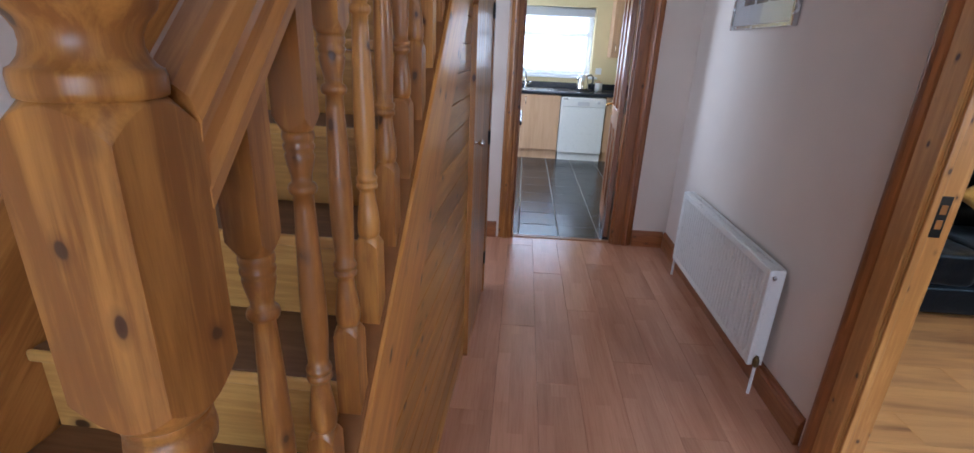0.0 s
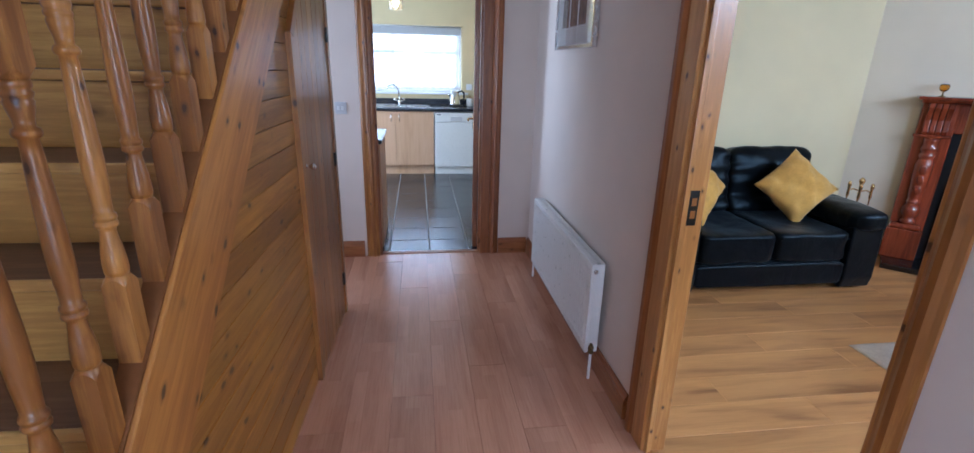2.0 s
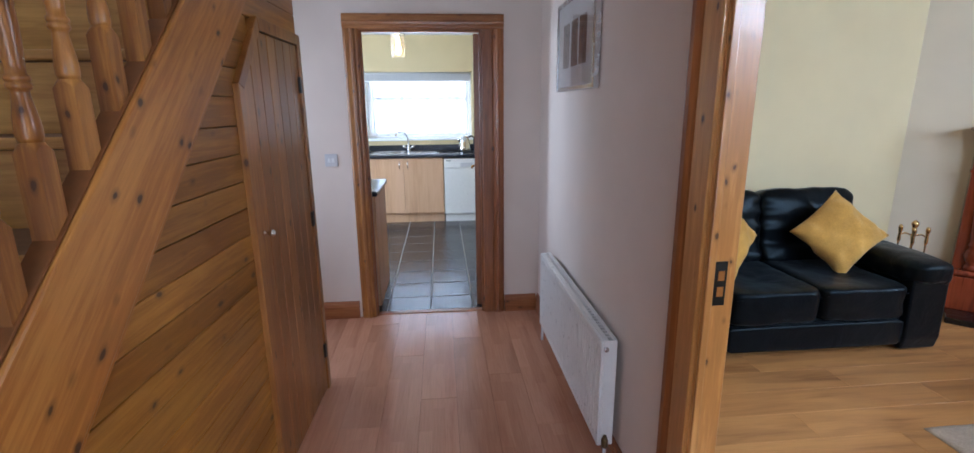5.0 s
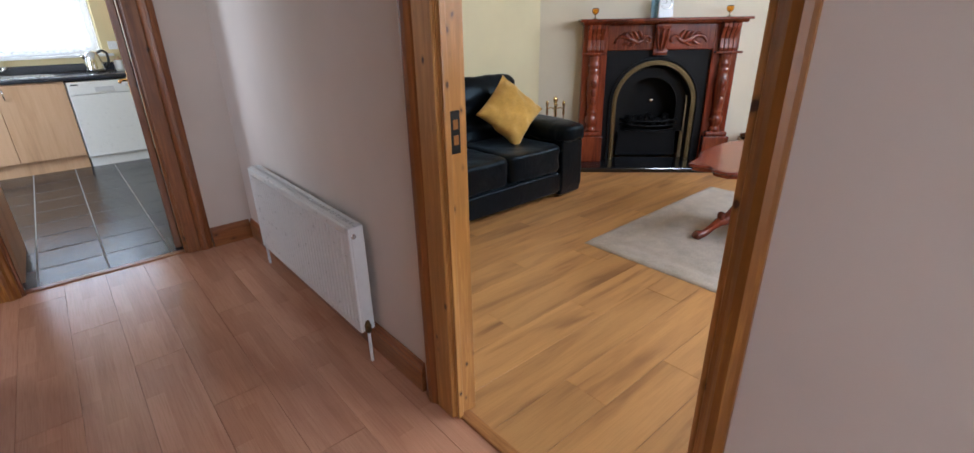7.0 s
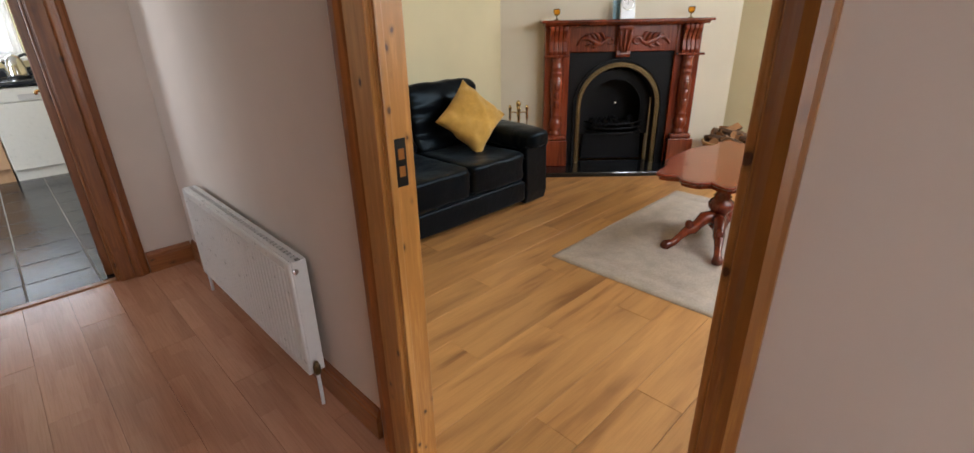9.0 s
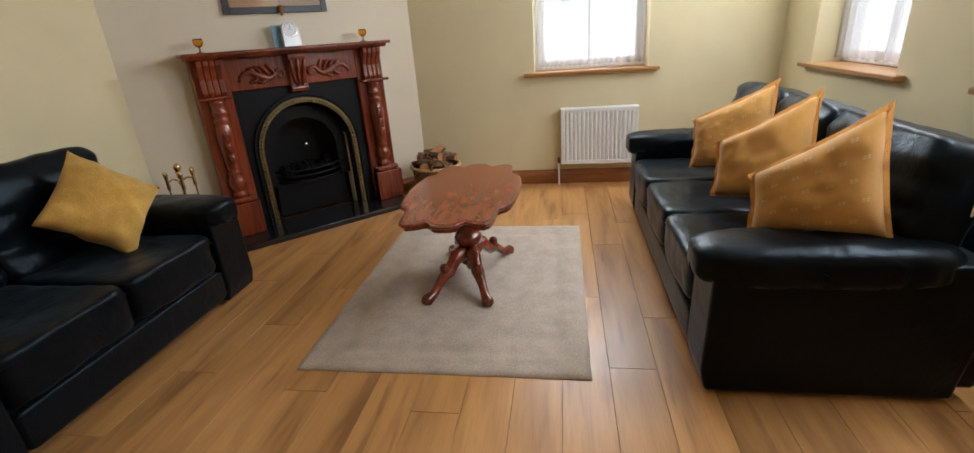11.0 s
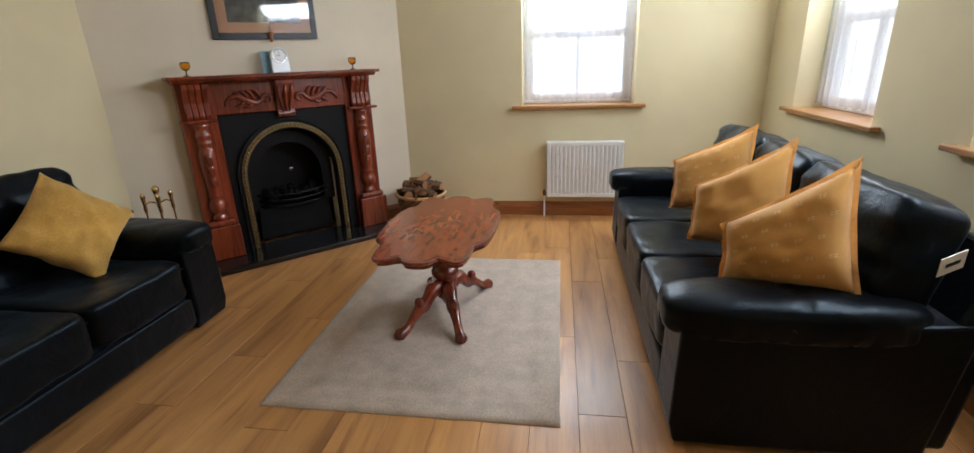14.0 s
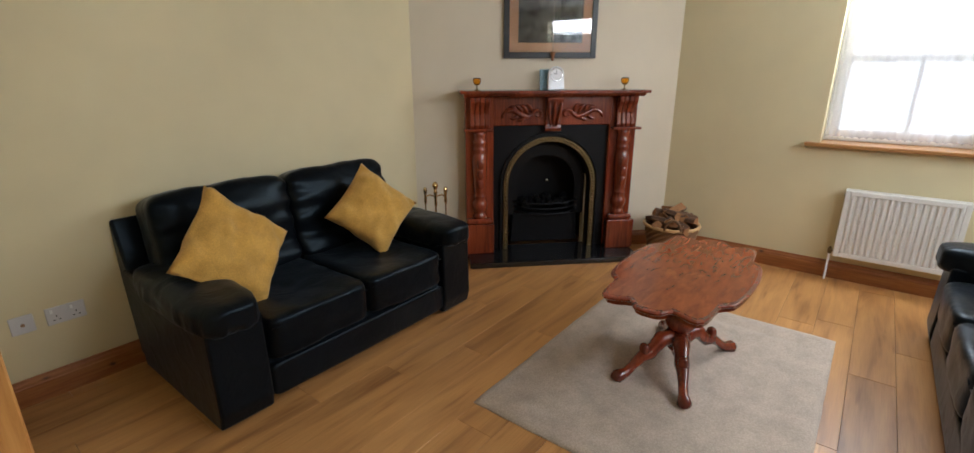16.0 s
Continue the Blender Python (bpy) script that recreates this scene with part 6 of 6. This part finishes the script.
part("body", lathe([(0.085, 0.015), (0.088, 0.03), (0.080, 0.10), (0.066, 0.17), (0.055, 0.20), (0.02, 0.215), (0.008, 0.225)], 24), M_CHROME, kettle, smooth=True)
part("power_base", lathe([(0.088, 0), (0.088, 0.012), (0.08, 0.015)], 20), M_BLACKP, kettle)
part("handle", tube([(0.05, 0, 0.20), (0.10, 0, 0.22), (0.135, 0, 0.19), (0.135, 0, 0.12), (0.11, 0, 0.06), (0.08, 0, 0.045)], 0.013, 10), M_BLACKP, kettle, "black plastic handle", smooth=True)
part("spout", tube([(-0.06, 0, 0.15), (-0.095, 0, 0.185)], [0.022, 0.012], 10), M_CHROME, kettle, smooth=True)
jar = thing("storage_jar", pose(0.90, 6.62, 0.922), "white lidded storage jar on the worktop", "jar")
part("pot", lathe([(0.045, 0), (0.052, 0.02), (0.052, 0.10), (0.045, 0.115)], 20), M_UPVC, jar, smooth=True)
part("lid", lathe([(0.05, 0.116), (0.05, 0.124), (0.012, 0.128), (0.014, 0.145), (0.003, 0.15)], 20), M_UNIT, jar, "pale wooden lid", smooth=True)
wu = thing("wall_unit", pose(1.0, 6.52, 1.38), "pale beech kitchen wall cupboard", "cabinet")
part("carcass", box(0, 0.6, 0.022, 0.305, 0, 0.72), M_UNIT, wu)
dd = part("door", box(0.002, 0.598, 0, 0.02, 0.003, 0.717, 0.003, 2), M_UNIT, wu)
part("handle", tube([(0.05, 0.0, 0.06), (0.05, -0.03, 0.075), (0.05, -0.03, 0.15), (0.05, 0.0, 0.165)], 0.006, 8), M_CHROME, dd, smooth=True)
blind = thing("roller_blind", pose(0, 0, 0), "pale grey roller blind rolled up at the window head", "blind")
part("roller", tube([(-0.70, 6.86, 1.985), (0.78, 6.86, 1.985)], 0.028, 12), M_BLIND, blind, smooth=True)
part("cloth", box(-0.69, 0.77, 6.830, 6.834, 1.90, 1.985), M_BLIND, blind)
part("bottom_bar", box(-0.69, 0.77, 6.826, 6.838, 1.885, 1.90, 0.003), M_UPVC, blind)
ks = thing("wall_switch", pose(0.86, 6.83, 1.14), "white fused switch beside the kitchen window", "switch")
part("plate", box(0, 0.086, -0.010, -0.001, 0, 0.086, 0.003, 2), M_UPVC, ks)
part("rocker", box(0.03, 0.056, -0.014, -0.010, 0.03, 0.056, 0.002), M_UPVC, ks)
# unit beside the kitchen door, end panel towards the hall
side = thing("end_unit", pose(0, 0, 0), "pale beech base unit with a dark worktop near the door", "cabinet")
part("carcass", box(-0.78, -0.165, 3.30, 3.95, 0.0, 0.88, 0.003), M_UNIT, side)
part("worktop", box(-0.80, -0.145, 3.27, 3.98, 0.882, 0.92, 0.012, 3), M_WORKTOP, side, "dark speckled worktop")
# pendant with glass slats
pen = thing("pendant_lamp", pose(-0.06, 4.9, 2.03), "lit pendant lamp with clear glass slats", "pendant lamp")
part("flex", tube([(0, 0, 0.24), (0, 0, 0.47)], 0.003, 6), M_UPVC, pen)
part("top_disc", lathe([(0.07, 0.215), (0.07, 0.222), (0.01, 0.24)], 20), M_CHROME, pen)
part("bulb", lathe([(0.004, 0.02), (0.026, 0.04), (0.030, 0.07), (0.018, 0.12), (0.012, 0.2)], 16), glow("warm_bulb", (1.0, 0.72, 0.35), 14), pen, "glowing warm bulb", smooth=True)
M_SLAT = glass("frosted_slat", (1.0, 0.93, 0.78), 0.25)
for k in range(8):
    a = 2 * math.pi * k / 8
    part("slat", box(-0.024, 0.024, -0.002, 0.002, 0.0, 0.215, 0.001), M_SLAT, pen, "clear glass slat", m=pose(0.068 * math.cos(a), 0.068 * math.sin(a), 0, 0, 0, math.degrees(a) + 90))

# ---- boards and tiles ----
def lay(parent, name, material, rects, z0, z1, bev):
    """One board for each rectangle; boards of one size share a mesh."""
    made = {}
    for x0, x1, y0, y1 in rects:
        key = (round(x1 - x0, 3), round(y1 - y0, 3))
        if key not in made:
            w, d = key
            bm = bmesh.new()
            b = bev
            v = [bm.verts.new(p) for p in ((0, 0, z0), (w, 0, z0), (w, d, z0), (0, d, z0), (0, 0, z1 - b), (w, 0, z1 - b), (w, d, z1 - b), (0, d, z1 - b), (b, b, z1), (w - b, b, z1), (w - b, d - b, z1), (b, d - b, z1))]
            for q in ((0, 1, 5, 4), (1, 2, 6, 5), (2, 3, 7, 6), (3, 0, 4, 7), (4, 5, 9, 8), (5, 6, 10, 9), (6, 7, 11, 10), (7, 4, 8, 11), (8, 9, 10, 11)):
                bm.faces.new([v[i] for i in q])
            me = finish(bm)
            me.materials.append(material)
            made[key] = me
        ob = new(name, made[key])
        ob.parent = parent
        ob.matrix_basis = Matrix.Translation((x0, y0, 0))


rng = random.Random(21)
floor_living = tagged(new("floor_living"), "oak laminate plank floor with smudged grain", "floor", kind="structure")
rects = []
P, LEN, J = 0.1955, 1.285, 0.0008
k0 = -9
for k in range(k0, 16):
    y0 = 0.268 + k * P
    y1 = y0 + P
    y0c, y1c = max(y0, SY), min(y1, NY)
    if y1c - y0c < 0.01:
        continue
    x = LX - 0.04 - LEN * ((0.37 + 0.31 * k) % 1.0)
    if k == -1:
        x = 2.008 - LEN
    while x < EX:
        a, b = max(x, HX + 0.051), min(x + LEN, EX)
        if b - a > 0.02:
            rects.append((a + J, b - J, y0c + J, y1c - J))
        x += LEN
lay(floor_living, "plank", M_OAK, rects, -0.012, 0.0, 0.0007)

floor_hall = tagged(new("floor_hall"), "reddish laminate plank floor worn pale in places", "floor", kind="structure")
rects = []
for k in range(-13, 6):
    x0, x1 = 0.193 + k * 0.193, 0.386 + k * 0.193
    x0, x1 = max(x0, -2.1), min(x1, HX + 0.05)
    if x1 - x0 < 0.01:
        continue
    y = FY - 1.2 * ((0.2 + 0.41 * k) % 1.0)
    while y < NY + 0.05:
        a, b = max(y, FY), min(y + 1.2, NY + 0.05)
        if b - a > 0.02:
            rects.append((x0 + J * 0.6, x1 - J * 0.6, a + J, b - J))
        y += 1.2
lay(floor_hall, "plank", M_BEECH, rects, -0.012, 0.0, 0.0003)

floor_kitchen = tagged(new("floor_kitchen"), "glossy black riven tiles with pale grout", "floor", kind="structure")
part("grout", box(-2.1, 2.3, NY + 0.05, 6.83, -0.012, -0.0015), M_GROUT, floor_kitchen, "pale grey grout")
rects = []
T = 0.335
for i in range(-8, 7):
    for j in range(-1, 10):
        x0, y0 = 0.222 + i * T, 3.455 + j * T
        x1, y1 = x0 + T, y0 + T
        a, b, c, d = max(x0, -2.1), min(x1, 2.3), max(y0, NY + 0.052), min(y1, 6.83)
        if b - a > 0.02 and d - c > 0.02:
            rects.append((a + 0.0035, b - 0.0035, c + 0.0035, d - 0.0035))
lay(floor_kitchen, "tile", M_TILE, rects, -0.012, 0.0, 0.002)
